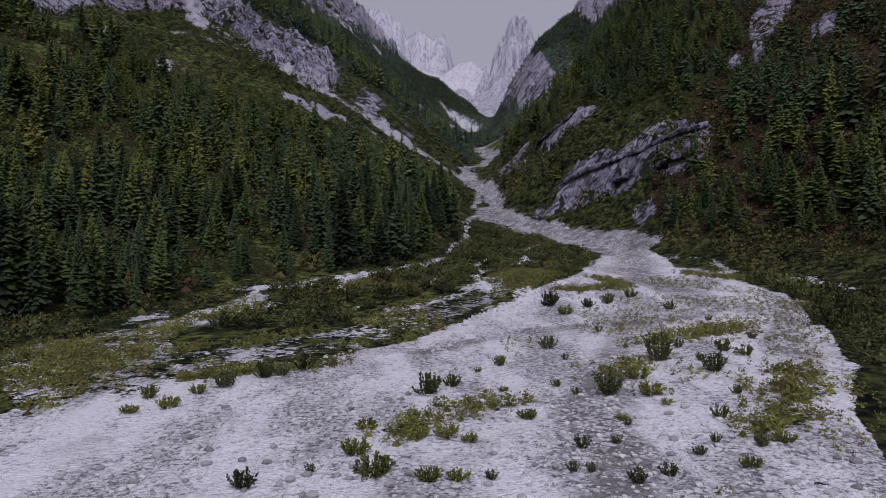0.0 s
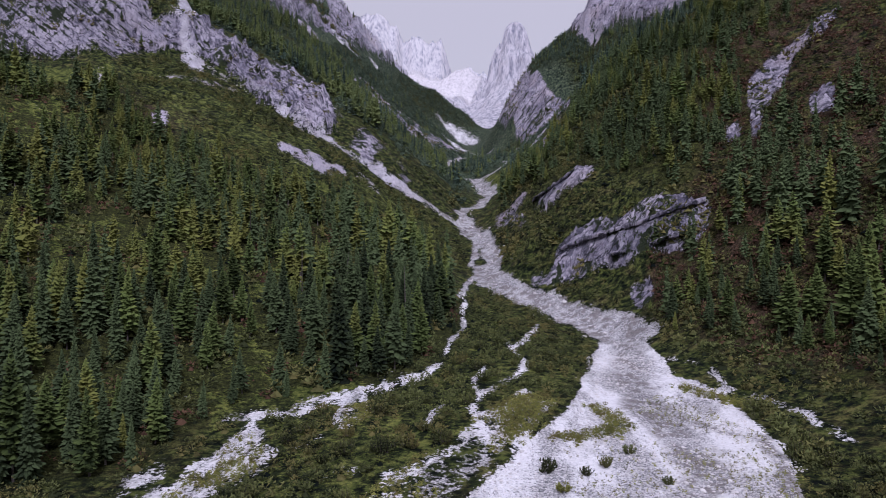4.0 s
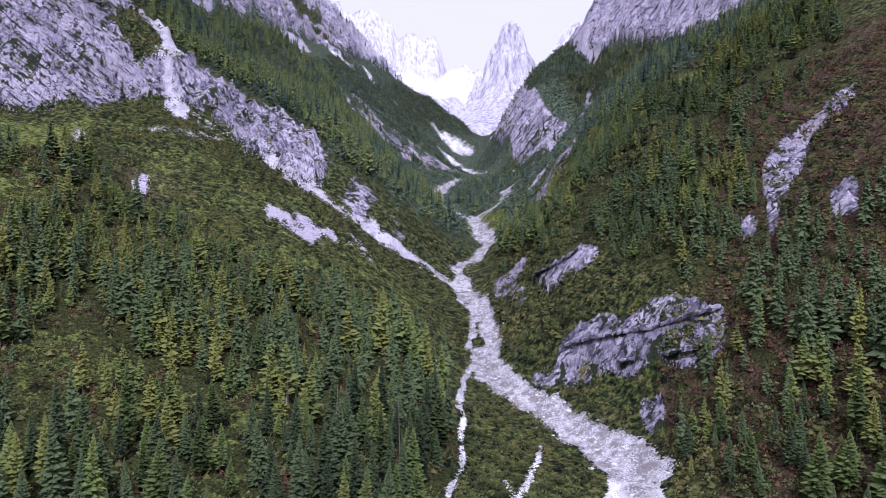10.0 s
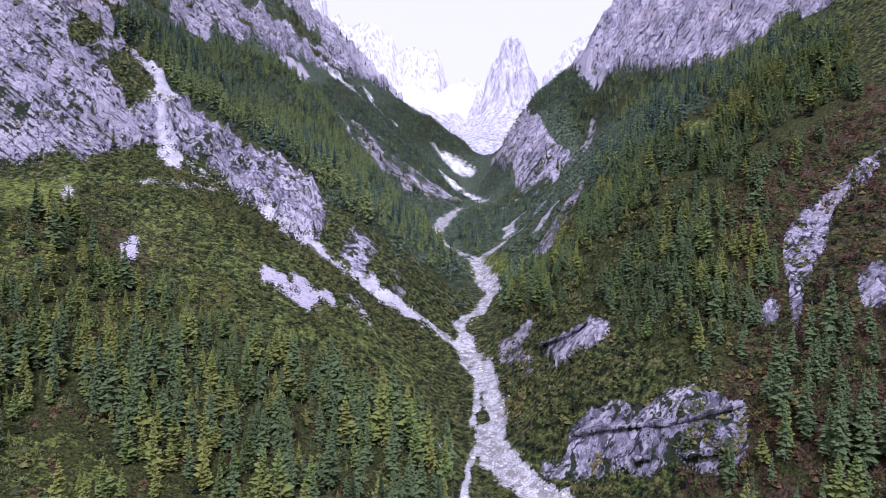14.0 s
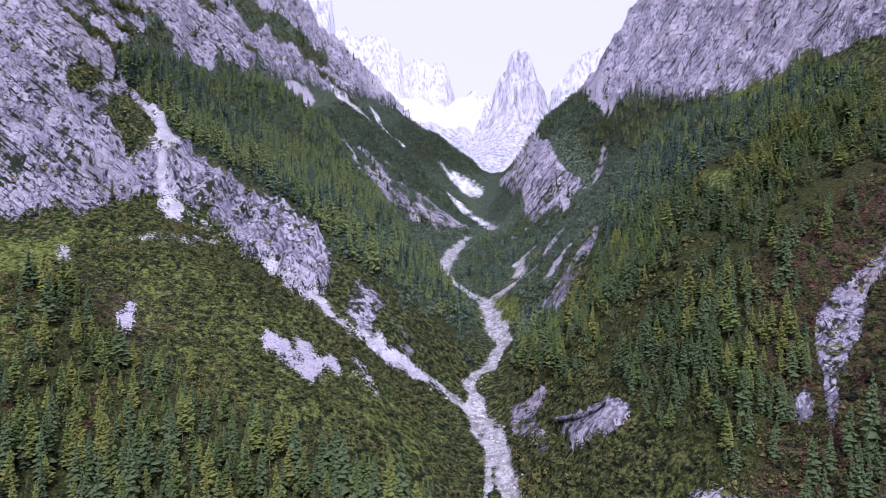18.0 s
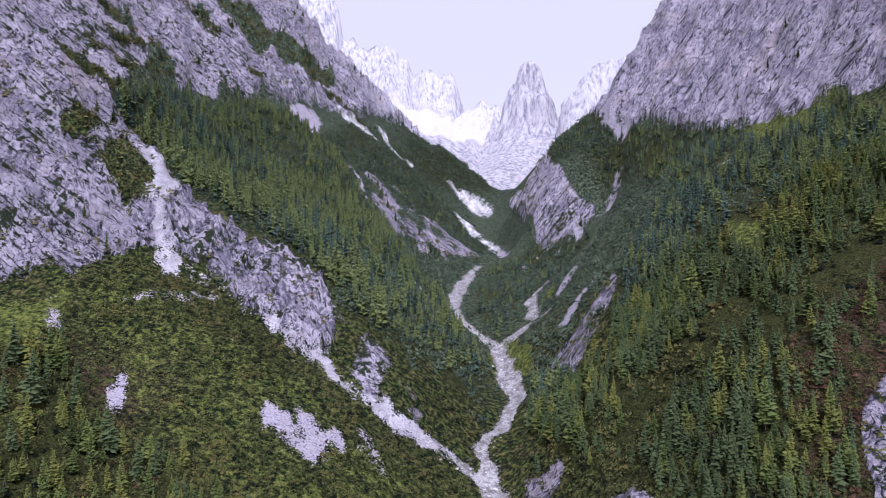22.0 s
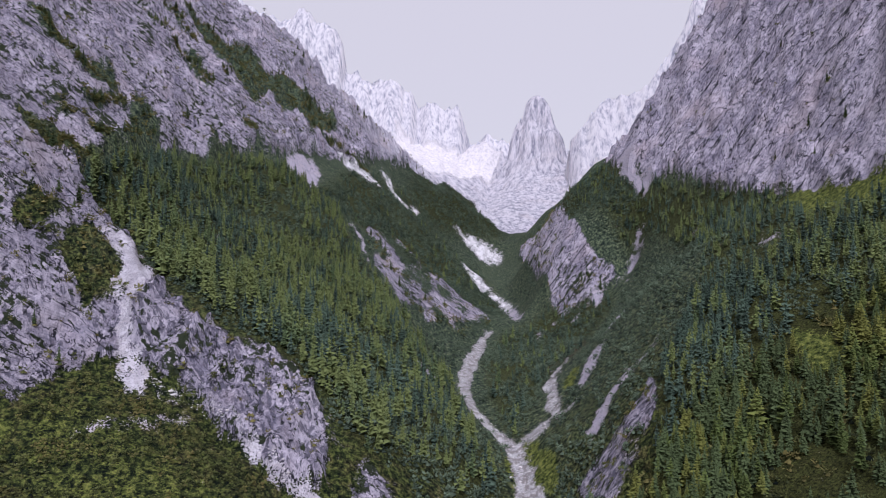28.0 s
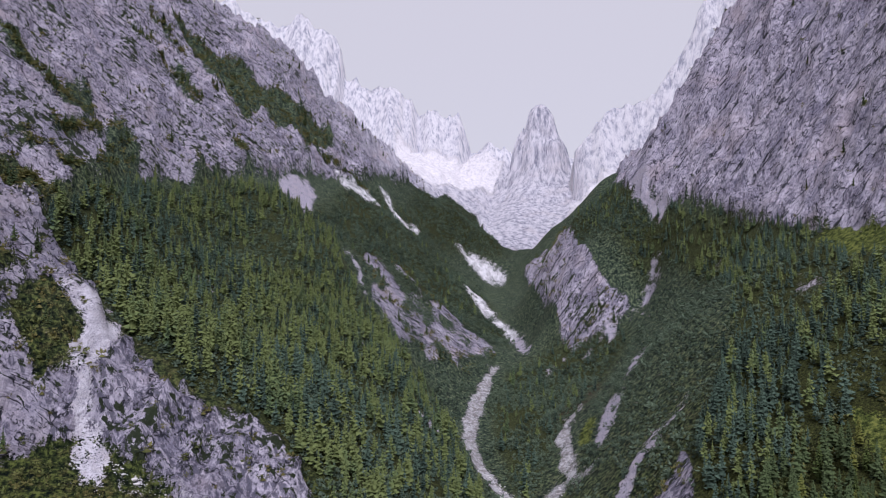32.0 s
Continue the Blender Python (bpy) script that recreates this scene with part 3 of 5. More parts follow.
    rise = mix(nt, att["rock"], mix(nt, 0.35, tone, mid), mix(nt, 0.45, mix(nt, 0.45, grain, strata), mix(nt, 0.5, crack, seam), "SUBTRACT"))
    rise = mix(nt, far_off, rise, mix(nt, att["rock"], rise, flute))
    rise = mix(nt, att["gravel"], rise, mix(nt, 0.5, fine, cobble))
    near = node(nt, "ShaderNodeBump", Strength=1.0, Distance=2.2)
    nt.links.new(rise, near.inputs["Height"])
    reach = math_node(nt, "ADD", math_node(nt, "MULTIPLY", math_node(nt, "SUBTRACT", 1.0, att["gravel"]), 2.6), 0.3)
    reach = math_node(nt, "ADD", reach, math_node(nt, "MULTIPLY", math_node(nt, "MULTIPLY", far_off, math_node(nt, "SUBTRACT", 1.0, att["gravel"])), 8.0))
    nt.links.new(reach, near.inputs["Distance"])
    nt.links.new(near.outputs["Normal"], b.inputs["Normal"])
    return m


LAND = land_material()


def leaf_material(name, dark, light, scale=0.5, autumn=None, spray=0.22):
    """Foliage: each plant has its own tone; light on spray ends and tops is painted in."""
    m, nt, b = material(name)
    info = nt.nodes.new("ShaderNodeObjectInfo")
    geo = nt.nodes.new("ShaderNodeNewGeometry")
    n = noise_tex(nt, scale, 4, 0.7).outputs["Fac"]
    own = math_node(nt, "ADD", info.outputs["Random"], value_of(nt, "tint"))
    f = math_node(nt, "ADD", math_node(nt, "MULTIPLY", n, 0.24), math_node(nt, "MULTIPLY", geo.outputs["Random Per Island"], spray))
    f = math_node(nt, "ADD", f, math_node(nt, "MULTIPLY", own, 0.34))
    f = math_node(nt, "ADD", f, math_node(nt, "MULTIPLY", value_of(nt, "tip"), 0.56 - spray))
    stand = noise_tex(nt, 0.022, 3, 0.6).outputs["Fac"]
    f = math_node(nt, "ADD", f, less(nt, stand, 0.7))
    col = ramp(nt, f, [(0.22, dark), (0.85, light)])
    if autumn:
        big = noise_tex(nt, 0.06, 4, 0.6).outputs["Fac"]
        odd = math_node(nt, "ADD", big, math_node(nt, "MULTIPLY", own, 0.25))
        col = mix(nt, ramp(nt, odd, grey((0.66, 0), (0.82, 0.8))), col, autumn)
    nt.links.new(col, b.inputs["Base Color"])
    b.inputs["Roughness"].default_value = 0.85
    b.inputs["Specular IOR Level"].default_value = 0.12
    return m


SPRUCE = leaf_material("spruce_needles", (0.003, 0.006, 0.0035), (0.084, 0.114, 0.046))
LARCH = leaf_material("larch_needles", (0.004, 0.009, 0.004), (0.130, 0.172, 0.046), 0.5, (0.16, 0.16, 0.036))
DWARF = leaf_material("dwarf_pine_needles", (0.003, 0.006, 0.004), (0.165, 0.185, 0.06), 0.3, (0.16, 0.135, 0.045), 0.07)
# the same plants farther off, bluer and lighter: haze put into their colour
HAZY_SPRUCE = leaf_material("hazy_spruce_needles", (0.007, 0.013, 0.012), (0.084, 0.124, 0.086))
HAZY_LARCH = leaf_material("hazy_larch_needles", (0.007, 0.015, 0.010), (0.122, 0.168, 0.072), 0.5, (0.15, 0.175, 0.055))
HAZY_DWARF = leaf_material("hazy_pine_needles", (0.008, 0.015, 0.013), (0.12, 0.158, 0.10), 0.3, None, 0.07)
HERB = leaf_material("dry_herb_leaves", (0.04, 0.05, 0.012), (0.27, 0.27, 0.07), 0.8)
ROWAN = leaf_material("autumn_leaves", (0.035, 0.018, 0.012), (0.15, 0.085, 0.05), 0.8)
BARK = leaf_material("bark", (0.05, 0.042, 0.036), (0.22, 0.19, 0.17), 3)
STONE = leaf_material("limestone", (0.20, 0.19, 0.185), (0.70, 0.665, 0.645), 0.8)

# ---- what covers the land ----
ORIGIN_Y = -60.0
COLS, ROWS_N = 560, 640
GRAVEL_AREAS = [
    [(-30, 48), (-28, 52), (-23, 54), (-18, 58), (-11, 63), (-5, 71), (0, 80), (7, 91), (14, 103), (21, 115), (31, 148), (38, 168), (46, 166), (45, 138), (51, 127), (48, 112), (49, 100), (40, 77), (33, 60), (30, 52), (27, 47), (24, 41), (20, 30), (15, 0), (12, -60), (24, -160), (-60, -160), (-48, -60), (-42, 0), (-45, 30)],
    [(-150, 1300), (-150, 1600), (-130, 1690), (0, 1700), (80, 1580), (88, 1500), (60, 1420), (20, 1400), (-30, 1365), (-88, 1300)],
    [(129, 682), (142, 632), (148, 640), (136, 690)],
    [(165, 1120), (178, 1290), (345, 1262), (330, 1120)],
]
STREAKS = [  # bare chutes, scree and debris strips
    [(-156, 384), (-151, 384), (-143, 381), (-144, 398), (-137, 392), (-128, 384), (-126, 367), (-124, 355), (-125, 349), (-122, 348), (-119, 345), (-115, 343), (-111, 335), (-118, 333), (-122, 336), (-125, 344), (-128, 349), (-126, 350), (-131, 365), (-135, 371), (-141, 373), (-154, 382)],
    [(-145, 668), (-140, 707), (-131, 716), (-120, 713), (-118, 690), (-114, 627), (-122, 650), (-130, 651), (-138, 654)],
    [(-121, 786), (-110, 828), (-96, 852), (-80, 837), (-88, 800), (-105, 788), (-114, 774)],
    [(-90, 890), (-78, 899), (-67, 862), (-52, 889), (-42, 893), (-53, 826), (-68, 842), (-79, 864)],
    [(-28, 487), (-20, 495), (-9, 484), (-14, 477), (-24, 480)],
    [(-11, 950), (10, 953), (37, 961), (54, 936), (50, 911), (34, 908), (19, 925), (3, 933)],
    [(-1, 817), (11, 864), (24, 807), (36, 761), (46, 725), (49, 646), (43, 647), (35, 734), (17, 780)],
    [(65, 516), (56, 507), (51, 496), (49, 471), (48, 452), (44, 451), (43, 465), (44, 485), (51, 515), (59, 528)],
    [(77, 491), (73, 499), (66, 487), (58, 464), (57, 450), (66, 462), (73, 477)],
    [(58, 442), (50, 444), (46, 445), (37, 449), (27, 439), (24, 432), (29, 427), (37, 434), (45, 438), (50, 435)],
    [(107, 546), (97, 544), (84, 513), (77, 493), (80, 491), (87, 498), (102, 535)],
    [(89, 422), (79, 421), (71, 417), (64, 412), (59, 404), (53, 401), (48, 393), (52, 388), (58, 393), (63, 402), (70, 407), (77, 410), (84, 415)],
    [(135, 618), (129, 611), (121, 599), (120, 623), (124, 626), (130, 626)],
    [(153, 533), (147, 541), (139, 549), (142, 551), (149, 544)],
    [(148, 424), (140, 429), (137, 435), (141, 440), (147, 434)],
    [(-67, 287), (-62, 289), (-57, 287), (-51, 290), (-45, 289), (-38, 288), (-36, 281), (-40, 279), (-44, 273), (-41, 264), (-44, 264), (-49, 269), (-54, 270), (-58, 273), (-62, 274)],
    [(-37, 295), (-33, 298), (-28, 292), (-25, 284), (-22, 283), (-23, 277), (-27, 278), (-31, 280), (-35, 285)],
    [(-113, 276), (-110, 276), (-107, 281), (-106, 275), (-102, 266), (-106, 262), (-109, 270)],
    [(-149, 308), (-144, 304), (-138, 299), (-131, 286), (-135, 289), (-137, 287), (-141, 294), (-142, 300)],
]
MIXED_AREAS = [  # gravel half grown over
    [(-39, 90), (-35, 94), (-30, 96), (-29, 107), (-27, 110), (-24, 103), (-24, 93), (-28, 88)], [(-16, 110), (-17, 122), (-13, 126), (-11, 114), (-14, 108)],
    [(10, 116), (14, 121), (18, 120), (15, 107), (9, 99)], [(-41, 66), (-41, 75), (-38, 82), (-42, 96), (-39, 102), (-30, 77), (-26, 64), (-27, 55), (-30, 48)],
    [(-28, 54), (-18, 60), (-8, 69), (2, 86), (12, 104), (20, 118), (16, 122), (6, 110), (-6, 90), (-16, 76), (-28, 66)],
    [(-43.4, 69.8), (-42.8, 76.6), (-36, 77.6), (-32.4, 87.9), (-28.9, 75.2), (-22.8, 63.4), (-16.8, 59.9), (-21.3, 55.4), (-27.3, 54.3), (-30.2, 48.6)],
    [(-37.3, 87.9), (-35.2, 93.3), (-35.2, 99.3), (-31.6, 105.8), (-30.9, 112), (-26.7, 109.6), (-23.3, 102.1), (-23.4, 95.8), (-25.6, 90.5), (-27.4, 86.9)],
    [(9.5, 113.6), (14.9, 121), (14.9, 110.8), (12.1, 98.7), (9.6, 97.1), (9.5, 104.3)],
    [(-17.4, 115.3), (-17.4, 123.3), (-12.3, 125.7), (-11.1, 117.4), (-13.1, 111), (-16.1, 110.6)],
]
BANK_STRIPS = [  # bare strips on the west bank
    [(-41.9, 76.9, 0.5), (-36.6, 79.7, 1.3), (-32.1, 82.8, 1.9), (-29.4, 90.5, 1.7), (-27.0, 100.0, 1.8), (-23.6, 101.0, 0.6)],
    [(-36.4, 86.7, 0.6), (-33.9, 91.1, 1.1), (-31.6, 99.7, 2.2), (-30.7, 107.6, 1.6), (-30.2, 115.4, 0.7)],
    [(-33.8, 115.4, 0.6), (-28.1, 118.1, 0.7), (-21.3, 121.7, 0.6), (-13.0, 126.0, 0.7), (-6.1, 126.7, 0.6), (-1.2, 136.2, 0.5)],
    [(-6.6, 91.1, 1.5), (-3.1, 94.6, 1.2), (-0.1, 96.7, 0.5)], [(-16.6, 90.7, 0.5), (-12.7, 93.5, 0.5), (-10.5, 93.9, 0.4)], [(8.5, 109.1, 1.4), (11.6, 114.1, 1.5), (14.6, 124.0, 1.0)],
]
PATHS = [  # narrow trodden paths
    [(-24.6, 104.2, 0.72), (-19.6, 104, 0.72), (-17.5, 106.8, 0.72)],
    [(-15.9, 126.3, 0.87), (-8.1, 129.8, 0.87), (-1, 137, 0.87)],
    [(-34.6, 115.8, 1.01), (-30.9, 118.9, 1.01), (-23.1, 117.4, 1.01), (-17.8, 126, 1.01)],
    [(8, 98, 0.72), (6, 107, 0.72), (5, 115, 0.72), (7, 122, 0.72), (15.5, 135, 0.72), (17, 144, 0.72), (16, 153, 0.72), (14, 162, 0.58)],
    [(16, 153, 0.72), (21, 168, 0.72), (26, 187, 0.58)],
    [(7, 122, 0.58), (6, 130, 0.72), (9, 140, 0.58)],
    [(48, 147, 0.72), (52, 139, 0.72), (51.4, 127, 0.72), (54, 119.5, 0.72), (56.5, 111.5, 0.72), (57, 99, 0.72)],
    [(-2, 107, 0.58), (-1, 112, 0.72), (0, 116, 0.58)],
    [(-123, 312, 1.14), (-118, 317, 1.33), (-114, 320, 1.33), (-106, 325, 1.33), (-96, 334, 1.14)],
    [(9, 296, 1.01), (14, 276, 1.16), (13, 262, 1.16), (10, 248, 1.01)],
    [(-5, 233, 0.87), (-1, 230, 1.01), (4, 224, 0.87)],
]
TRACKS = [  # stony beds of the last floods
    [(44.4, 169.9, 3.0), (36.1, 138.4, 3.4), (34.1, 116.6, 3.2), (35.1, 98.8, 3.2), (34.1, 88.2, 3.0), (26.4, 79.8, 2.4), (18.1, 76.6, 2.0), (9.3, 74.8, 1.5), (-2, 66, 1.2)],
    [(35.5, 115.1, 0.7), (40.5, 109.0, 0.9), (46.1, 102.2, 0.9), (43.9, 89.6, 1.0), (36, 74, 1.2), (28, 56, 1.5)], [(20, 76, 1.2), (14, 62, 1.6), (10, 48, 1.8), (8, 30, 2)],
]
CHANNELS = [  # x, y, half width: stream, east gully, chute, west gully, rills
    [(45, 167, 6.6), (39, 183, 5.2), (32, 199, 4.8), (25, 212, 4.8), (16.4, 226, 5.2), (15, 238, 4.8), (20, 252, 3.4), (18, 272, 3.7), (15, 293, 4), (10, 306, 3.4), (10.5, 328, 2.4), (19, 345, 3.2), (26, 367, 4.4), (24.5, 397, 4.8), (21, 428, 4.8), (19, 439, 4.4), (7, 472, 3.7), (-1.4, 503, 4), (4.5, 552, 4.4), (11, 589, 4), (23, 627, 1.6)],
    [(21, 428, 3.8), (34, 433, 2.5), (44, 450, 2.5), (45, 486, 2.2), (52, 509, 1.8), (62, 523, 1.3)],
    [(-156, 379, 2), (-148, 386, 2), (-134, 377, 2), (-130, 362, 2), (-126, 351, 2), (-120, 342, 2)],
    [(-119, 341, 1.2), (-100, 341, 1.2), (-82, 340, 1.4), (-68, 332, 1.8), (-53, 324, 2.3), (-39, 315, 2.8), (-21, 311, 3), (-9, 311, 3), (2, 310, 3), (10, 304, 3)],
    [(52, 609, 1), (71, 601, 1.2), (95, 604, 1.6), (118, 618, 1.6), (130, 624, 2.9), (135, 619, 2)],
    [(-25, 122, 0.7), (-18, 127, 0.7), (-8, 131, 0.8), (1, 140, 0.8)],
    [(13, 247, 0.9), (8.6, 223, 1), (6.5, 191, 0.9), (6.4, 172, 0.6), (1, 144, 0.5)],
    [(-105, 630, 1.1), (-84, 636, 1.5), (-74, 619, 2.1), (-65, 583, 1.1), (-45, 570, 1.1)],
    [(-132, 466, 0.9), (-124, 467, 0.9)],
    [(-77, 526, 0.9), (-63, 524, 0.9), (-53, 502, 0.9)],
    [(120, 598, 1.3), (97, 610, 1.3), (74, 612, 1.3), (53, 610, 1.3)],
]
ISLANDS = [  # scrub and turf on the gravel: x, y, half width
    [(-21, 57, 0.9), (-13, 60, 1.2), (-9, 62, 1.0)], [(16, 101, 1.5), (23, 103, 2.2), (28, 108, 2), (24, 117, 2)], [(18, 62, 1.8), (24, 66, 2.4), (29, 70, 1.4)],
    [(-3, 42, 1.5), (1, 47, 2), (5, 48, 1.5)], [(12, 54, 2), (16, 56, 2)], [(18, 40, 2), (22, 45, 2.4), (26, 52, 2)], [(44, 130, 2), (49, 122, 2), (52, 116, 3)],
]
MEADOWS = [
    [(-190, 300), (-149, 302), (-140, 310), (-137, 302), (-138, 283), (-149, 267), (-190, 265)], [(131, 696), (140, 676), (143, 651), (134, 660)],
    [(168, 480), (178, 465), (186, 400), (170, 395), (163, 442)], [(14, 418), (32, 433), (39, 390), (35, 382), (21, 392)], [(-26, 126), (-16, 132), (-12, 128), (-24, 122)],
    [(52, 482), (60, 498), (64, 499), (60, 472), (54, 460)],
    [(109, 337), (117, 326), (110, 306), (103, 315)],
]
HALF_MEADOWS = [[(-140, 312), (-129, 331), (-107, 326), (-80, 318), (-54, 308), (-25, 290), (-2, 264), (-10, 246), (-57, 245), (-95, 262), (-130, 290)], [(-30, 88), (-8, 74), (14, 108), (24, 130), (36, 165), (26, 195), (16, 215), (9, 200), (5, 150), (-12, 130), (-28, 118)]]
WOODS = [  # ring, spacing, share of larch
    ([(-230, 60), (-120, 80), (-56, 91), (-41, 97), (-36, 117), (-22, 129), (-8, 133), (1, 146), (5, 177), (6, 200), (2, 220), (-9, 236), (-30, 237), (-57, 240), (-75, 252), (-100, 252), (-129, 282), (-160, 262), (-230, 250)], 3.8, 0.55),
    ([(-174, 408), (-172, 438), (-177, 526), (-159, 601), (-137, 639), (-119, 639), (-94, 640), (-68, 575), (-44, 554), (-18, 540), (-2, 470), (6, 412), (-14, 370), (-38, 347), (-55, 366), (-77, 378), (-102, 376), (-131, 388), (-155, 408)], 3.7, 0.66),
    ([(70, 360), (58, 314), (56, 255), (54, 233), (58, 218), (74, 202), (84, 206), (95, 224), (112, 244), (145, 260), (175, 330), (184, 395), (174, 486), (170, 550), (152, 605), (138, 660), (125, 715), (98, 728), (105, 690), (118, 640), (135, 612), (140, 540), (128, 470), (104, 420), (78, 382)], 3.3, 0.42),
    ([(58, 142), (52, 160), (49, 174), (56, 185), (68, 184), (76, 196), (88, 196), (104, 186), (140, 190), (170, 120), (120, 60), (85, 60), (70, 110), (62, 128)], 4.0, 0.35),
    ([(-118, 645), (-95, 850), (-60, 900), (20, 855), (40, 700), (20, 690), (-60, 672), (-75, 650)], 8.5, 0.3), ([(22, 440), (14, 500), (14, 560), (32, 625), (60, 635), (110, 600), (62, 525), (46, 500)], 7.0, 0.3), ([(64, 755), (74, 750), (90, 700), (112, 655), (140, 640), (132, 715), (110, 760)], 6.0, 0.3), (KNOLL, 14.0, 0.2),
    ([(60, 205), (72, 199), (84, 212), (70, 218)], 4.5, 0.3), ([(26, 330), (32, 322), (48, 330), (40, 370), (34, 372)], 3.6, 0.4), ([(-20, 470), (-4, 430), (12, 405), (14, 380), (4, 352), (-6, 356), (-10, 400)], 4.6, 0.3),
    ([(28, 331), (37, 348), (47, 333), (56, 322), (64, 328), (78, 356), (99, 396), (75, 218), (52, 242), (35, 288)], 3.3, 0.45),
]


def in_any(x, y, rings):
    hit = np.zeros(x.shape, bool)
    for ring in rings:
        hit |= inside(x, y, ring)
    return hit


def cover(x, y):
    """Share of rock, gravel and meadow at places."""
    wob = np.clip(np.hypot(x, y) / 120, 0.5, 3)
    wx, wy = x + 1.3 * wob * fbm(x, y, 9, 3, 81), y + 2.2 * wob * fbm(x, y, 9, 3, 82)
    gravel = np.where(inside(wx, wy, GRAVEL_AREAS[0]), 1.0, 0.0)
    gravel = np.maximum(gravel, np.where(in_any(wx, wy, MIXED_AREAS[:5]), 0.45, np.where(in_any(wx, wy, MIXED_AREAS[5:]), 0.72, 0.0)))
    for line in CHANNELS:
        d, (w,) = line_field(wx, wy, line)
        gravel = np.maximum(gravel, smooth(-d, -w * 1.35, -w * 0.45))
    for line in BANK_STRIPS:
        d, (w,) = line_field(wx, wy, line)
        gravel = np.maximum(gravel, 0.75 * smooth(-d, -w * 1.6, -w * 0.4))
    for line in PATHS:
        d, (w,) = line_field(x + 0.8 * fbm(x, y, 6, 2, 87), y, line)
        gravel = np.maximum(gravel, 0.8 * smooth(-d, -w * 1.9, -w * 0.4))
    for line in ISLANDS:
        d, (w,) = line_field(wx, wy, line)
        gravel = gravel * (1 - 0.42 * smooth(-d, -w * 1.4, -w * 0.4))
    rock = rockiness(x, y)
    rock = np.where((rock > 0.5) & (rock < 0.6), 0.58 + 1.3 * fbm(x, y * 0.4, 9, 4, 64), rock)
    rock = np.maximum(rock, np.where((y > 1120) & ~inside(wx, wy, KNOLL), 1.0, 0.0))
    meadow = np.where(in_any(wx, wy, MEADOWS), 1.0, 0.0)
    meadow = np.maximum(meadow, np.where(in_any(wx, wy, HALF_MEADOWS), 0.46, 0.0))
    # clearings among the lower trees
    meadow = np.maximum(meadow, np.where((fbm(x, y, 26, 3, 95) < -0.2) & (y < 330) & (x < 0), 0.46, 0.0))
    px, py = wx + 2.0 * wob * fbm(x, y, 8, 4, 85), wy + 3.5 * wob * fbm(x, y, 8, 4, 86)
    patchy = np.where(in_any(px, py, GRAVEL_AREAS[1:]), 1.0, 0.0)
    px, py = x + 0.55 * wob * fbm(x, y, 6, 3, 88), y + 0.9 * wob * fbm(x, y, 6, 3, 89)
    patchy = np.maximum(patchy, np.where(in_any(px, py, STREAKS), np.clip(0.8 + 1.2 * fbm(x, y, 4, 3, 90), 0.25, 1), 0.0))
    return rock, gravel, meadow, patchy


def feather(grid, turns):
    """Softens a mask over its neighbours on the sheet."""
    for _ in range(turns):
        grid = (np.roll(grid, 1, 0) + np.roll(grid, -1, 0) + 2 * grid) / 4
        grid[:, 1:-1] = (grid[:, :-2] + grid[:, 2:] + 2 * grid[:, 1:-1]) / 4
    return grid


BROWN = [[(-123, 278), (-108, 292), (-92, 290), (-88, 272), (-104, 261), (-119, 265)], [(47, 544), (59, 550), (76, 567), (77, 536), (63, 520), (50, 518), (44, 503)]]
HEATH = [(58, 140), (50, 180), (60, 196), (78, 205), (90, 250), (150, 270), (190, 200), (160, 90), (90, 90), (70, 115)]


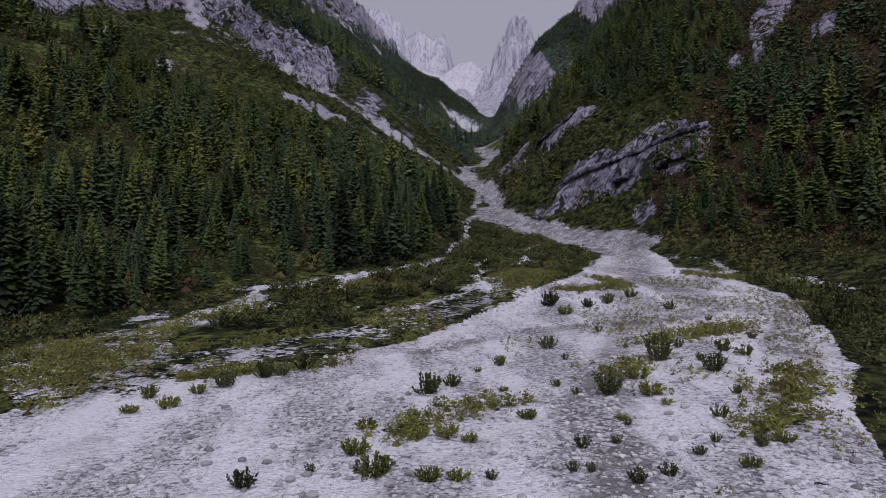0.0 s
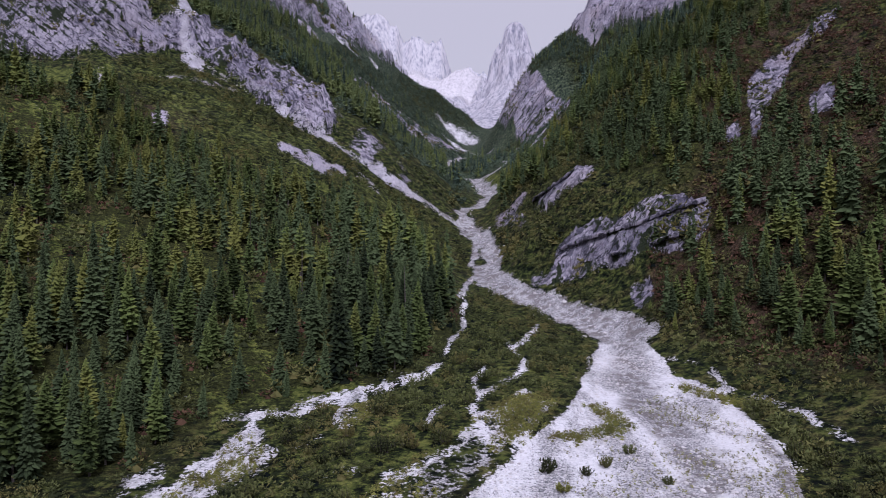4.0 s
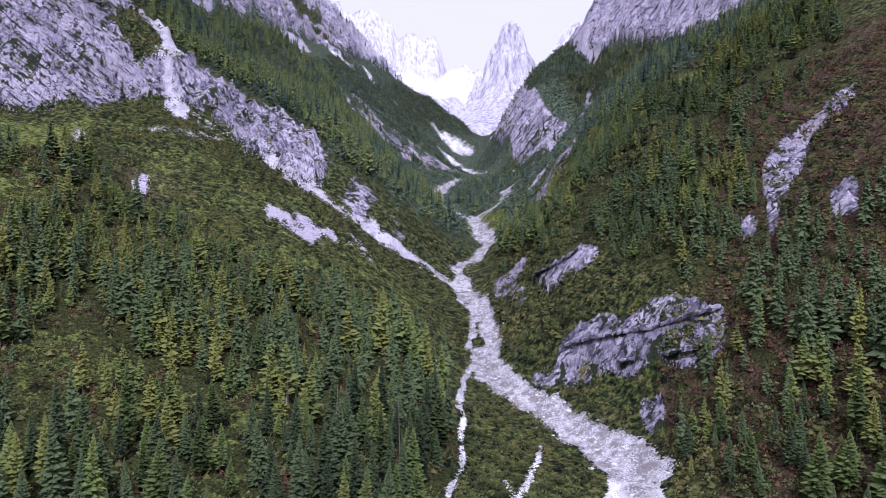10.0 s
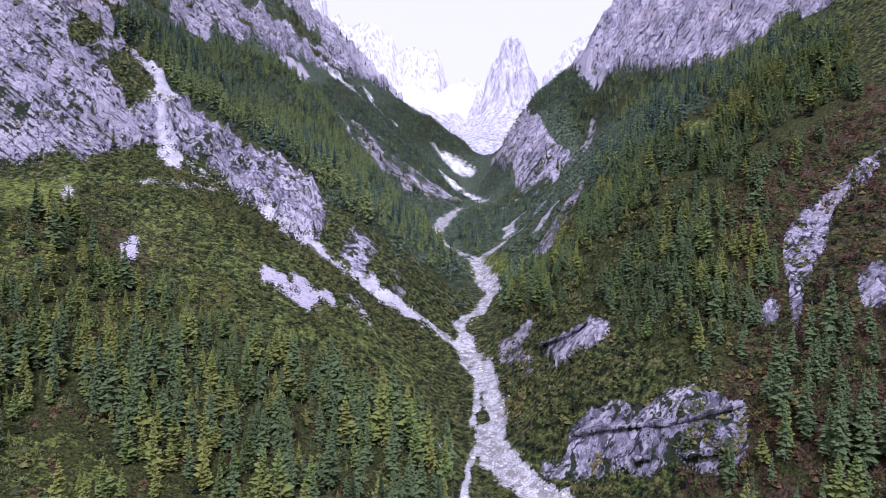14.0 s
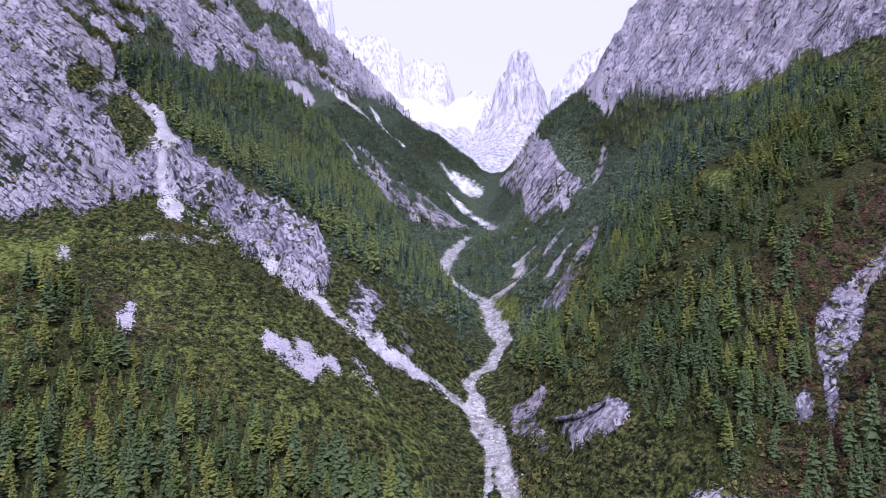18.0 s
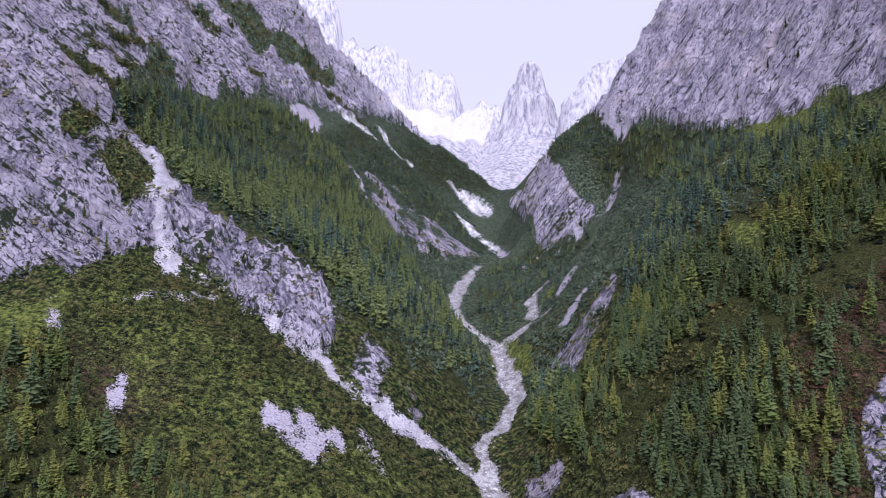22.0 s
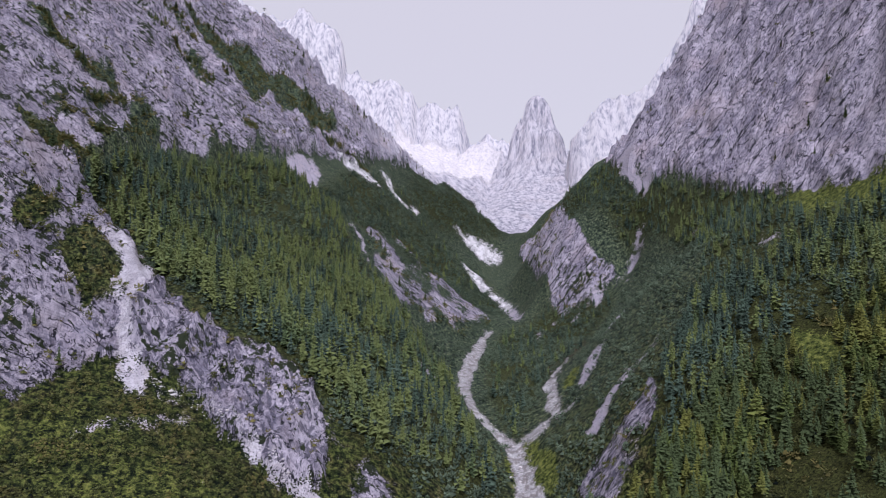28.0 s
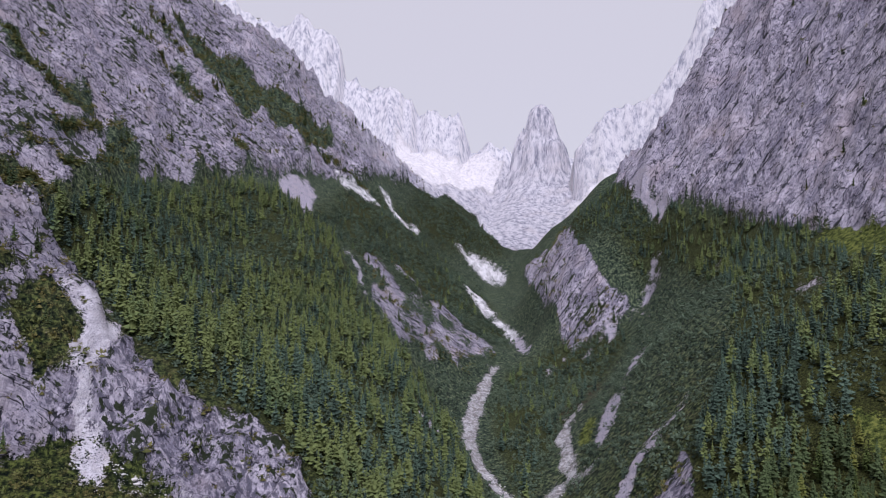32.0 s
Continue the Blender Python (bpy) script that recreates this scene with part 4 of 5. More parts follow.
def build_land():
    half = radians(42)
    az = np.concatenate([np.linspace(-half, half, COLS), np.linspace(half, 2 * math.pi - half, 60)[1:-1]])
    n = len(az)
    rr = np.geomspace(8, 4600, 420)
    cx, cy = np.sin(az)[:, None] * rr, ORIGIN_Y + np.cos(az)[:, None] * rr
    z = base_height(cx[::4], cy[::4])
    z = np.stack([np.interp(np.arange(n), np.arange(0, n, 4), z[:, k]) for k in range(len(rr))], 1)
    for p in peaks(cx, cy):
        z = np.maximum(z, np.where(cy > 1100, p, -1e3))
    ds = np.hypot(np.diff(rr)[None, :], 1.3 * np.diff(z, axis=1)) / (rr[None, 1:] + 40)
    ds = np.concatenate([ds[-12:], ds, ds[:12]])
    ds = sum(ds[k:k + n] for k in range(25)) / 25
    s = np.concatenate([np.zeros((n, 1)), np.cumsum(ds, 1)], 1)
    s /= s[:, -1:]
    r = np.stack([np.interp(np.linspace(0, 1, ROWS_N), s[k], rr) for k in range(n)])
    x, y = np.sin(az)[:, None] * r, ORIGIN_Y + np.cos(az)[:, None] * r
    h = height(x, y)
    verts = np.stack([x, y, h], 2).reshape(-1, 3)
    soft = {key: feather(val, turns).ravel() for (key, turns), val in zip((("rock", 2), ("gravel", 1), ("meadow", 4), ("patchy", 2)), cover(x, y))}
    soft["gravel"] = np.maximum(soft["gravel"], soft.pop("patchy"))
    soft["heath"] = feather(np.where(inside(x, y, HEATH), 1.0, 0.0), 10).ravel()
    soft["heath"] = np.maximum(soft["heath"], feather(np.where(in_any(x, y, BROWN), 1.0, 0.0), 6).ravel())
    beds = CHANNELS[:2]
    near_bed = np.minimum.reduce([line_field(x, y, line)[0] for line in beds])
    near_gully = np.minimum(line_field(x, y, CHANNELS[2])[0], line_field(x, y, CHANNELS[3])[0])
    soft["stony"] = (np.where((y > 168) & (near_bed < 11), 1.0, 0.0)).ravel()
    for line in TRACKS:
        d, (w,) = line_field(x + 2 * fbm(x, y, 9, 3, 83), y, line)
        soft["stony"] = np.maximum(soft["stony"], smooth(-d, -w * 1.5, -w * 0.5).ravel())
    soft["scree"] = np.where((y > 225) & (y < 720) & (near_bed >= 11), np.where(near_gully < 8, 0.6, 1.0), 0.0).ravel()
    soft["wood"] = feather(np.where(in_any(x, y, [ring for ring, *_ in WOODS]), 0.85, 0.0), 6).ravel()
    # strength of the haze painted into the far rock, in steps by distance
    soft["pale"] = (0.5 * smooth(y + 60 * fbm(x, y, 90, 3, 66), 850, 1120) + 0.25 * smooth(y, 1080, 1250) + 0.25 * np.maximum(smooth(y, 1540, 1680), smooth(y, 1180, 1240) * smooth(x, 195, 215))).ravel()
    i, j = np.meshgrid(np.arange(n), np.arange(ROWS_N - 1), indexing="ij")
    k = (i + 1) % n
    quads = np.stack([i * ROWS_N + j, i * ROWS_N + j + 1, k * ROWS_N + j + 1, k * ROWS_N + j], 2).reshape(-1, 4)
    return verts, quads, soft


def mesh_from(name, verts, faces, mat, smooth_shade=True):
    """A mesh from arrays of places and of faces with equal corner counts."""
    me = bpy.data.meshes.new(name)
    verts, faces = np.asarray(verts, np.float32), np.asarray(faces, np.int32)
    k = faces.shape[1]
    me.vertices.add(len(verts))
    me.vertices.foreach_set("co", verts.ravel())
    me.loops.add(faces.size)
    me.loops.foreach_set("vertex_index", faces.ravel())
    me.polygons.add(len(faces))
    me.polygons.foreach_set("loop_start", np.arange(0, faces.size, k, dtype=np.int32))
    me.polygons.foreach_set("use_smooth", np.full(len(faces), smooth_shade))
    me.materials.append(mat)
    me.update(calc_edges=True)
    return me


def cover_attributes(me, values):
    for key, val in values.items():
        me.attributes.new(key, "FLOAT", "POINT").data.foreach_set("value", np.asarray(val, np.float32))


def land_piece(name, faces, label, category, kind="", scree=False):
    """One stretch of the sheet as an object of its own."""
    if scree:
        loose = land_soft["gravel"][faces].mean(1) > 0.5
        piece = land_piece(name, faces[~loose], label, category, kind)
        slope = land_piece("scree_slope", faces[loose], "", "", "")
        slope.parent = piece
        return piece
    used, inv = np.unique(faces, return_inverse=True)
    me = mesh_from(name, land_v[used], inv.reshape(faces.shape), LAND)
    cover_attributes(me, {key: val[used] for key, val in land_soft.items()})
    return tagged(new(name, me), label, category, kind=kind)


land_v, land_q, land_soft = build_land()
mid = land_v[land_q].mean(1)
mx, my, mz = mid.T
rocky = land_soft["rock"][land_q].mean(1) > 0.5
part_of = np.zeros(len(land_q), int)
part_of[rocky & (mx < -20) & (my > 290) & (my < 1120)] = 1
part_of[rocky & (mx > 120) & (my > 300) & (my < 1120)] = 2
part_of[(my > 1580)] = 3
part_of[(mx > 205) & (my > 1190) & (my <= 1580)] = 4
part_of[np.hypot(mx - TOWER[0], my - TOWER[1]) < 85] = 5
land_piece("ground", land_q[part_of == 0], "steep alpine valley of pale gravel, turf and scree", "ground", "structure")
land_piece("rock_wall", land_q[part_of == 1], "grey limestone wall with scrubby ledges above a gully", "cliff")
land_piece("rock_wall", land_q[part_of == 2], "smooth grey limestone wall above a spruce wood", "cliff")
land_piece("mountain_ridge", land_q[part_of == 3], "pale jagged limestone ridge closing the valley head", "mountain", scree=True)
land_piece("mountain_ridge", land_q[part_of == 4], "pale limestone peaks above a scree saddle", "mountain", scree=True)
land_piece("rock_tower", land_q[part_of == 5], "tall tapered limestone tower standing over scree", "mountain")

# ---- woods ----
rng = np.random.default_rng(7)


def thing(name, label, category, group="", m=None):
    ob = tagged(new(name), label, category, group)
    ob.empty_display_size = 0.2
    if m is not None:
        ob.matrix_world = m
    return ob


def part(name, me, parent, label=""):
    ob = tagged(new(name, me), label)
    ob.parent = parent
    return ob


def crown(levels, per_level, spread, start, droop, seed, width, power=0.8):
    """A conifer crown one unit high: uneven whorls of narrow, folded boughs round a core painted dark as shade."""
    r = np.random.default_rng(seed)
    v, f, tips = [], [], []
    gap = r.uniform(0, 2 * math.pi)
    for k in range(levels * per_level):
        u = (k / per_level + r.uniform(-0.9, 0.9)) / levels
        u = min(max(u, 0.0), 0.985)
        z0 = start + (1 - start) * u
        a = k * 2.4 + r.uniform(-0.6, 0.6)
        reach = spread * (1 - u) ** power * (0.6 + 0.4 * min(1, 4 * u)) * r.uniform(0.5, 1.25) * (1 + 0.22 * math.sin(a + gap + 5 * u)) + 0.008
        fall = -droop * reach * r.uniform(0.2, 1.5) * (1 - 1.4 * u)
        w = width * (0.45 * reach + 0.02) * r.uniform(0.7, 1.4)
        ca, sa = math.cos(a), math.sin(a)
        n = len(v)
        mid_r, lo = r.uniform(0.45, 0.7) * reach, fall * 0.45
        v += [(0.12 * reach * ca, 0.12 * reach * sa, z0 + 0.02), (ca * mid_r - sa * w, sa * mid_r + ca * w, z0 + lo - 0.7 * w), (ca * reach, sa * reach, z0 + fall), (ca * mid_r + sa * w, sa * mid_r - ca * w, z0 + lo - 0.7 * w)]
        f += [(n, n + 1, n + 2), (n, n + 2, n + 3)]
        # upper boughs get a lighter tone, standing in for light from above
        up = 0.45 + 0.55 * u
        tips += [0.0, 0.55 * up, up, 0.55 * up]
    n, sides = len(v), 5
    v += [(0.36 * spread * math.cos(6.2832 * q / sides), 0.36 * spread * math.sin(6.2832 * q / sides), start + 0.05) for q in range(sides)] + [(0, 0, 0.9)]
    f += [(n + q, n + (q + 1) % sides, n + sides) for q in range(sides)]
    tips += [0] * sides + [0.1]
    return np.array(v), np.array(f), np.array(tips)


def trunk_mesh(name, mat, sides=6):
    v = [(rad * math.cos(6.2832 * q / sides), rad * math.sin(6.2832 * q / sides), z) for z, rad in ((-0.06, 0.019), (0.04, 0.014), (0.4, 0.009), (0.93, 0.002)) for q in range(sides)]
    f = [(k * sides + q, k * sides + (q + 1) % sides, (k + 1) * sides + (q + 1) % sides, (k + 1) * sides + q) for k in range(3) for q in range(sides)]
    return mesh_from(name, v, f, mat)


def ground_at(x, y):
    return float(height(np.array([x]), np.array([y]))[0])


def scatter(ring, step):
    xs, ys = [p[0] for p in ring], [p[1] for p in ring]
    gx, gy = np.meshgrid(np.arange(min(xs), max(xs), step), np.arange(min(ys), max(ys), step))
    gx = gx.ravel() + rng.uniform(-0.5, 0.5, gx.size) * step
    gy = gy.ravel() + rng.uniform(-0.5, 0.5, gy.size) * step
    keep = inside(gx + 3 * fbm(gx, gy, 15, 2, 91), gy + 3 * fbm(gx, gy, 15, 2, 92), ring)
    return gx[keep], gy[keep]


def in_sight(x, y, margin=6.0):
    """Within the wedge that the camera sees from the valley's mouth."""
    return np.abs(x) < 0.66 * (y + 12) + margin


spots = []
for ring, step, larch in WOODS:
    x, y = scatter(ring, step)
    rock, gravel, meadow, patchy = cover(x, y)
    gravel = np.maximum(gravel, patchy)
    thin = fbm(x, y, 26, 3, 95) + 0.35 * rng.uniform(-1, 1, x.size)
    keep = (rock < 0.5) & (gravel < 0.2) & (thin > -0.27) & in_sight(x, y) & (meadow < 0.7)
    x, y = x[keep], y[keep]
    kind = np.where(rng.uniform(0, 1, x.size) + 0.5 * fbm(x, y, 40, 2, 97) < larch, 1, 0)
    spots.append(np.stack([x, y, kind], 1))
spots = np.concatenate(spots)
tree_x, tree_y, tree_kind = spots.T
tree_z = height(tree_x, tree_y)
size_field = fbm(tree_x, tree_y, 45, 2, 99)
tree_h = np.clip(rng.normal(9.4, 3.6, tree_x.size) + 4.0 * size_field, 2.5, 18)
tree_h *= np.where((tree_x > 40) & (tree_y > 200), 0.78, 1.0)
tree_h *= np.where(tree_y > 640, 0.6, np.where(tree_y > 430, 0.85, 1.0))
near_order = np.argsort(np.hypot(tree_x, tree_y - 60))
NEAR = near_order[:300]
FAR = near_order[300:]

near_kinds = []
for k in range(6):
    larch = k >= 4
    v, f, tips = crown(50 if not larch else 46, 9, 0.19 if not larch else 0.2, 0.05 + 0.06 * (k % 3), 0.6 if not larch else 0.25, 200 + k, 0.42, 1.0 if not larch else 0.85)
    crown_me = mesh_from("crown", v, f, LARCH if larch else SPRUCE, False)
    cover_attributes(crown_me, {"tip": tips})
    near_kinds.append((crown_me, trunk_mesh("trunk", BARK)))
for i in NEAR:
    larch = tree_kind[i] == 1
    crown_me, trunk_me = near_kinds[int(rng.integers(4, 6)) if larch else int(rng.integers(0, 4))]
    h, fat = tree_h[i], rng.uniform(0.8, 1.2)
    m = pose(tree_x[i], tree_y[i], tree_z[i] - 0.1, rng.uniform(-2, 2), rng.uniform(-2, 2), rng.uniform(0, 360)) @ Matrix.Diagonal((h * fat, h * fat, h, 1))
    tree = thing("larch_tree" if larch else "spruce_tree", "yellow-green larch with a slim crown on the slope" if larch else "dark green spruce with drooping boughs on the slope", "tree", "valley larches" if larch else "valley spruces", m)
    part("trunk", trunk_me, tree)
    part("crown", crown_me, tree)


def many(name, kinds, at, h, fat, which, mat, label, category):
    """Joined copies of unit shapes, with a tint for each copy."""
    vs, fs, tints, tips, n = [], [], [], [], 0
    turn = rng.uniform(0, 2 * math.pi, len(at))
    tone = rng.uniform(0, 1, len(at))
    for k, (v, f, ends) in enumerate(kinds):
        idx = np.nonzero(which == k)[0]
        if not len(idx):
            continue
        c, s = np.cos(turn[idx])[:, None], np.sin(turn[idx])[:, None]
        hw = (h[idx] * fat[idx])[:, None]
        p = np.stack([at[idx, 0][:, None] + hw * (v[:, 0] * c - v[:, 1] * s), at[idx, 1][:, None] + hw * (v[:, 0] * s + v[:, 1] * c), at[idx, 2][:, None] + h[idx][:, None] * v[:, 2]], 2)
        vs.append(p.reshape(-1, 3))
        fs.append((f[None] + n + (np.arange(len(idx)) * len(v))[:, None, None]).reshape(-1, f.shape[1]))
        tints.append(np.repeat(tone[idx], len(v)))
        tips.append(np.tile(ends, len(idx)))
        n += len(idx) * len(v)
    me = mesh_from(name, np.concatenate(vs), np.concatenate(fs), mat, False)
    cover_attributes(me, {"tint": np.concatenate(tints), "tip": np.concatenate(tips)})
    return tagged(new(name, me), label, category, kind="stuff")


far_spruce = [crown(22, 7, 0.2, 0.04 + 0.04 * k, 0.6, 300 + k, 0.55, 1.0) for k in range(4)] + [crown(11, 6, 0.2, 0.03 + 0.04 * k, 0.6, 340 + k, 0.75, 1.0) for k in range(4)]
far_larch = [crown(21, 7, 0.21, 0.06 + 0.05 * k, 0.25, 320 + k, 0.55, 0.85) for k in range(4)] + [crown(10, 6, 0.205, 0.05 + 0.05 * k, 0.25, 360 + k, 0.75, 0.85) for k in range(4)]
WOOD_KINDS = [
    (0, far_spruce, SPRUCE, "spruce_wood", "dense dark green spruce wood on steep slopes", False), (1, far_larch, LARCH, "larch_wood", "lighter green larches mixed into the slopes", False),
    (0, far_spruce, HAZY_SPRUCE, "spruce_wood", "blue-green spruce wood high on the valley sides", True), (1, far_larch, HAZY_LARCH, "larch_wood", "soft green larches high on the valley sides", True),
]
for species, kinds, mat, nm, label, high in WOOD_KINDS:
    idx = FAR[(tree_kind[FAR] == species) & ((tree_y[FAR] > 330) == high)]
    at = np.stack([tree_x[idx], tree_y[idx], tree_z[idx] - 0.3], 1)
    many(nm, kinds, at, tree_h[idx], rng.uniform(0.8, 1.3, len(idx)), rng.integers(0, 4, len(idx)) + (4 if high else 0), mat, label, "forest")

# pale bare trunks below the crowns of the nearer joined trees
idx = FAR[(tree_y[FAR] < 260) & (tree_h[FAR] > 9)]
stem = (np.array([(w * math.cos(2.094 * q), w * math.sin(2.094 * q), z) for z, w in ((-0.02, 0.014), (0.7, 0.007)) for q in range(3)]), np.array([(q, (q + 1) % 3, 3 + (q + 1) % 3) for q in range(3)] + [(q, 3 + (q + 1) % 3, 3 + q) for q in range(3)]), np.full(6, 0.6))
many("wood_trunks", [stem], np.stack([tree_x[idx], tree_y[idx], tree_z[idx] - 0.3], 1), tree_h[idx], np.ones(len(idx)), np.zeros(len(idx), int), BARK, "slim grey-brown trunks of the joined woods", "trunks")

# dead standing trees
snag_me = trunk_mesh("snag", BARK)
for x, y, h in ((-22, 168, 15), (-52, 196, 13), (-8, 165, 14), (-34, 176, 12)):
    tagged(new("dead_tree", snag_me), "grey dead standing trunk without boughs", "dead tree", "dead trees").matrix_world = pose(x, y, ground_at(x, y), 1, -2, 40 * x) @ Matrix.Scale(h, 4)


# ---- dwarf pine and low scrub ----
def tuft(count, seed, tall, fine):
    """A rounded bush one unit across: small sprays over a dark core."""
    r = np.random.default_rng(seed)
    v, f, tips = [], [], []
    lobes = [(r.uniform(-0.24, 0.24), r.uniform(-0.24, 0.24), r.uniform(0.22, 0.34)) for _ in range(4)]
    for k in range(count):
        lx, ly, rad = lobes[k % 4]
        a, e = r.uniform(0, 2 * math.pi), math.asin(r.uniform(0.05, 1))
        nx, ny, nz = math.cos(a) * math.cos(e), math.sin(a) * math.cos(e), math.sin(e)
        x, y, z = lx + rad * nx, ly + rad * ny, tall * (0.1 + rad * 2.2 * nz)
        b = r.uniform(0, 2 * math.pi)
        sx_, sy_ = math.cos(b), math.sin(b)
        ln, w = fine * r.uniform(0.7, 1.5), fine * r.uniform(0.3, 0.6)
        n = len(v)
        v += [(x - sx_ * w, y - sy_ * w, z), (x + sx_ * w, y + sy_ * w, z), (x + nx * ln * 0.8 + r.uniform(-0.3, 0.3) * ln, y + ny * ln * 0.8 + r.uniform(-0.3, 0.3) * ln, z + ln * (0.35 + 0.5 * nz))]
        f.append((n, n + 1, n + 2))
        # tone follows the slope of the bush: lit top, shaded sides and core painted
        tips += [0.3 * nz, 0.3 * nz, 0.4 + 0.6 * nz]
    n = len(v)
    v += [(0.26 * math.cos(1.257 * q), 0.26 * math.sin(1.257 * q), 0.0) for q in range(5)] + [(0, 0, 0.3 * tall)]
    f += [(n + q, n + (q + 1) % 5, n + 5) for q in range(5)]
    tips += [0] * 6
    return np.array(v), np.array(f), np.array(tips)


SCRUB_FIELDS = [  # ring, spacing
    ([(-80, 66), (-42, 64), (-38, 88), (-60, 96), (-95, 86)], 1.8),
    ([(-150, 300), (-130, 334), (-85, 335), (-58, 322), (-33, 303), (5, 303), (12, 270), (8, 240), (-8, 236), (-57, 238), (-100, 250), (-150, 262)], 1.8),
    ([(-60, 88), (-30, 87), (-8, 72), (14, 106), (24, 128), (36, 165), (28, 200), (14, 224), (8, 205), (3, 148), (-20, 127), (-38, 112)], 1.9),
    ([(60, 60), (46, 90), (52, 128), (46, 166), (30, 204), (24, 235), (22, 300), (34, 320), (60, 250), (78, 205), (100, 205), (110, 150), (110, 60)], 2.6),
    ([(60, 196), (78, 205), (90, 250), (130, 262), (190, 220), (160, 150), (110, 150), (100, 200)], 2.1),
    ([(30, 52), (46, 95), (60, 90), (56, 50), (40, 40)], 1.7),
    ([(26, 330), (30, 400), (46, 450), (62, 500), (110, 590), (140, 600), (150, 540), (130, 470), (100, 415), (70, 350), (50, 300)], 3.0),
    ([(20, 432), (10, 475), (5, 500), (12, 560), (30, 625), (60, 640), (100, 600), (60, 520), (42, 480)], 2.8),
    ([(-174, 408), (-180, 530), (-120, 640), (-60, 830), (20, 830), (45, 700), (20, 630), (-5, 545), (2, 470), (18, 430), (20, 380), (5, 325), (-30, 345), (-100, 374)], 3.6),
    ([(50, 700), (62, 765), (120, 760), (150, 640), (120, 620), (100, 660)], 3.6),
    (KNOLL, 7.0), ([(-118, 640), (-95, 850), (-60, 900), (20, 860), (40, 700), (20, 690), (-60, 668), (-75, 645)], 4.6),
    ([(-100, 830), (-60, 1000), (20, 1060), (60, 1060), (20, 960), (20, 850)], 4.4),
]
sx, sy, sw = [], [], []
for ring, step in SCRUB_FIELDS + [(ring, 4.2) for ring, *_ in WOODS]:
    x, y = scatter(ring, step)
    rock, gravel, meadow, patchy = cover(x, y)
    gravel = np.maximum(gravel, patchy)
    keep = (rock < 0.5) & (gravel < 0.35) & (fbm(x, y, 14, 3, 111) + 0.4 * rng.uniform(-1, 1, x.size) > -0.2) & in_sight(x, y) & (meadow < 0.7)
    sx.append(x[keep]), sy.append(y[keep]), sw.append(np.full(keep.sum(), step))
sx, sy, sw = np.concatenate(sx), np.concatenate(sy), np.concatenate(sw)
scrub_at = np.stack([sx, sy, height(sx, sy) - 0.15], 1)
scrub_h = np.minimum(sw, 3.2) * rng.uniform(0.6, 1.45, len(sx))
tufts = [tuft(22, 400 + k, 0.9, 0.23) for k in range(4)] + [tuft(42, 430 + k, 0.9, 0.15) for k in range(4)]
sprigs = [tuft(16, 450 + k, 0.8, 0.22) for k in range(4)]
on_mound = inside(sx, sy, HALF_MEADOWS[0])
rows_of = fbm(sx * 0.3, sy * 0.3 + scrub_at[:, 2] * 0.9, 3.0, 2, 113) > -0.2  # clumps stand in rows along the slope
for high, mat, label in ((False, DWARF, "low dark green dwarf pine matting the slopes"), (True, HAZY_DWARF, "blue-green dwarf pine matting the upper valley")):
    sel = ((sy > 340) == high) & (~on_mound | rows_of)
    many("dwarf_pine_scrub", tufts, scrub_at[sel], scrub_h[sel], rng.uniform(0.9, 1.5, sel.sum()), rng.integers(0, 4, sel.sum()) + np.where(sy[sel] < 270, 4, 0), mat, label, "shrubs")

# scrub and stunted trees on the rock
kx, ky = [], []
for ring, step in ((ROCKS[0], 6.5), (ROCKS[1], 12.0), (ROCKS[2], 4.0), (ROCKS[3], 3.2), (ROCKS[4], 2.0), (ROCKS[5], 2.2), (ROCKS[6], 2.0), (ROCKS[10], 2.5), (ROCKS[11], 2.5), (ROCKS[13], 1.8)):
    x, y = scatter([(max(-420, min(420, p[0])), p[1]) for p in ring], step)
    keep = (fbm(x, y, 30, 4, 151) + 0.3 * rng.uniform(-1, 1, x.size) > 0.16) & in_sight(x, y) & (cover(x, y)[1] < 0.3)
    kx.append(x[keep]), ky.append(y[keep])
for ring in LEDGES:
    x, y = scatter(ring, 3.0)
    kx.append(x), ky.append(y)
for line in LEDGE_LINES:
    at = np.array([p[:2] + rng.normal(0, 0.45, 2) * p[2] for p in dense(line, 0.9) for _ in range(2)])
    at = at[fbm(at[:, 0], at[:, 1], 14, 3, 67) > -0.25]
    kx.append(at[:, 0]), ky.append(at[:, 1])
kx, ky = np.concatenate(kx), np.concatenate(ky)
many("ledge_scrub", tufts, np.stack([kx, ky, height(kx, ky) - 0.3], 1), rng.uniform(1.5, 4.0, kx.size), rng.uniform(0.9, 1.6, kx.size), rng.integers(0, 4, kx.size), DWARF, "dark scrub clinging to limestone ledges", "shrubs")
sel = rng.uniform(0, 1, kx.size) < 0.09
many("ledge_trees", far_spruce, np.stack([kx[sel], ky[sel], height(kx[sel], ky[sel]) - 0.3], 1), rng.uniform(4, 10, sel.sum()), rng.uniform(0.9, 1.3, sel.sum()), rng.integers(4, 8, sel.sum()), SPRUCE, "stunted dark spruces on limestone ledges", "trees")

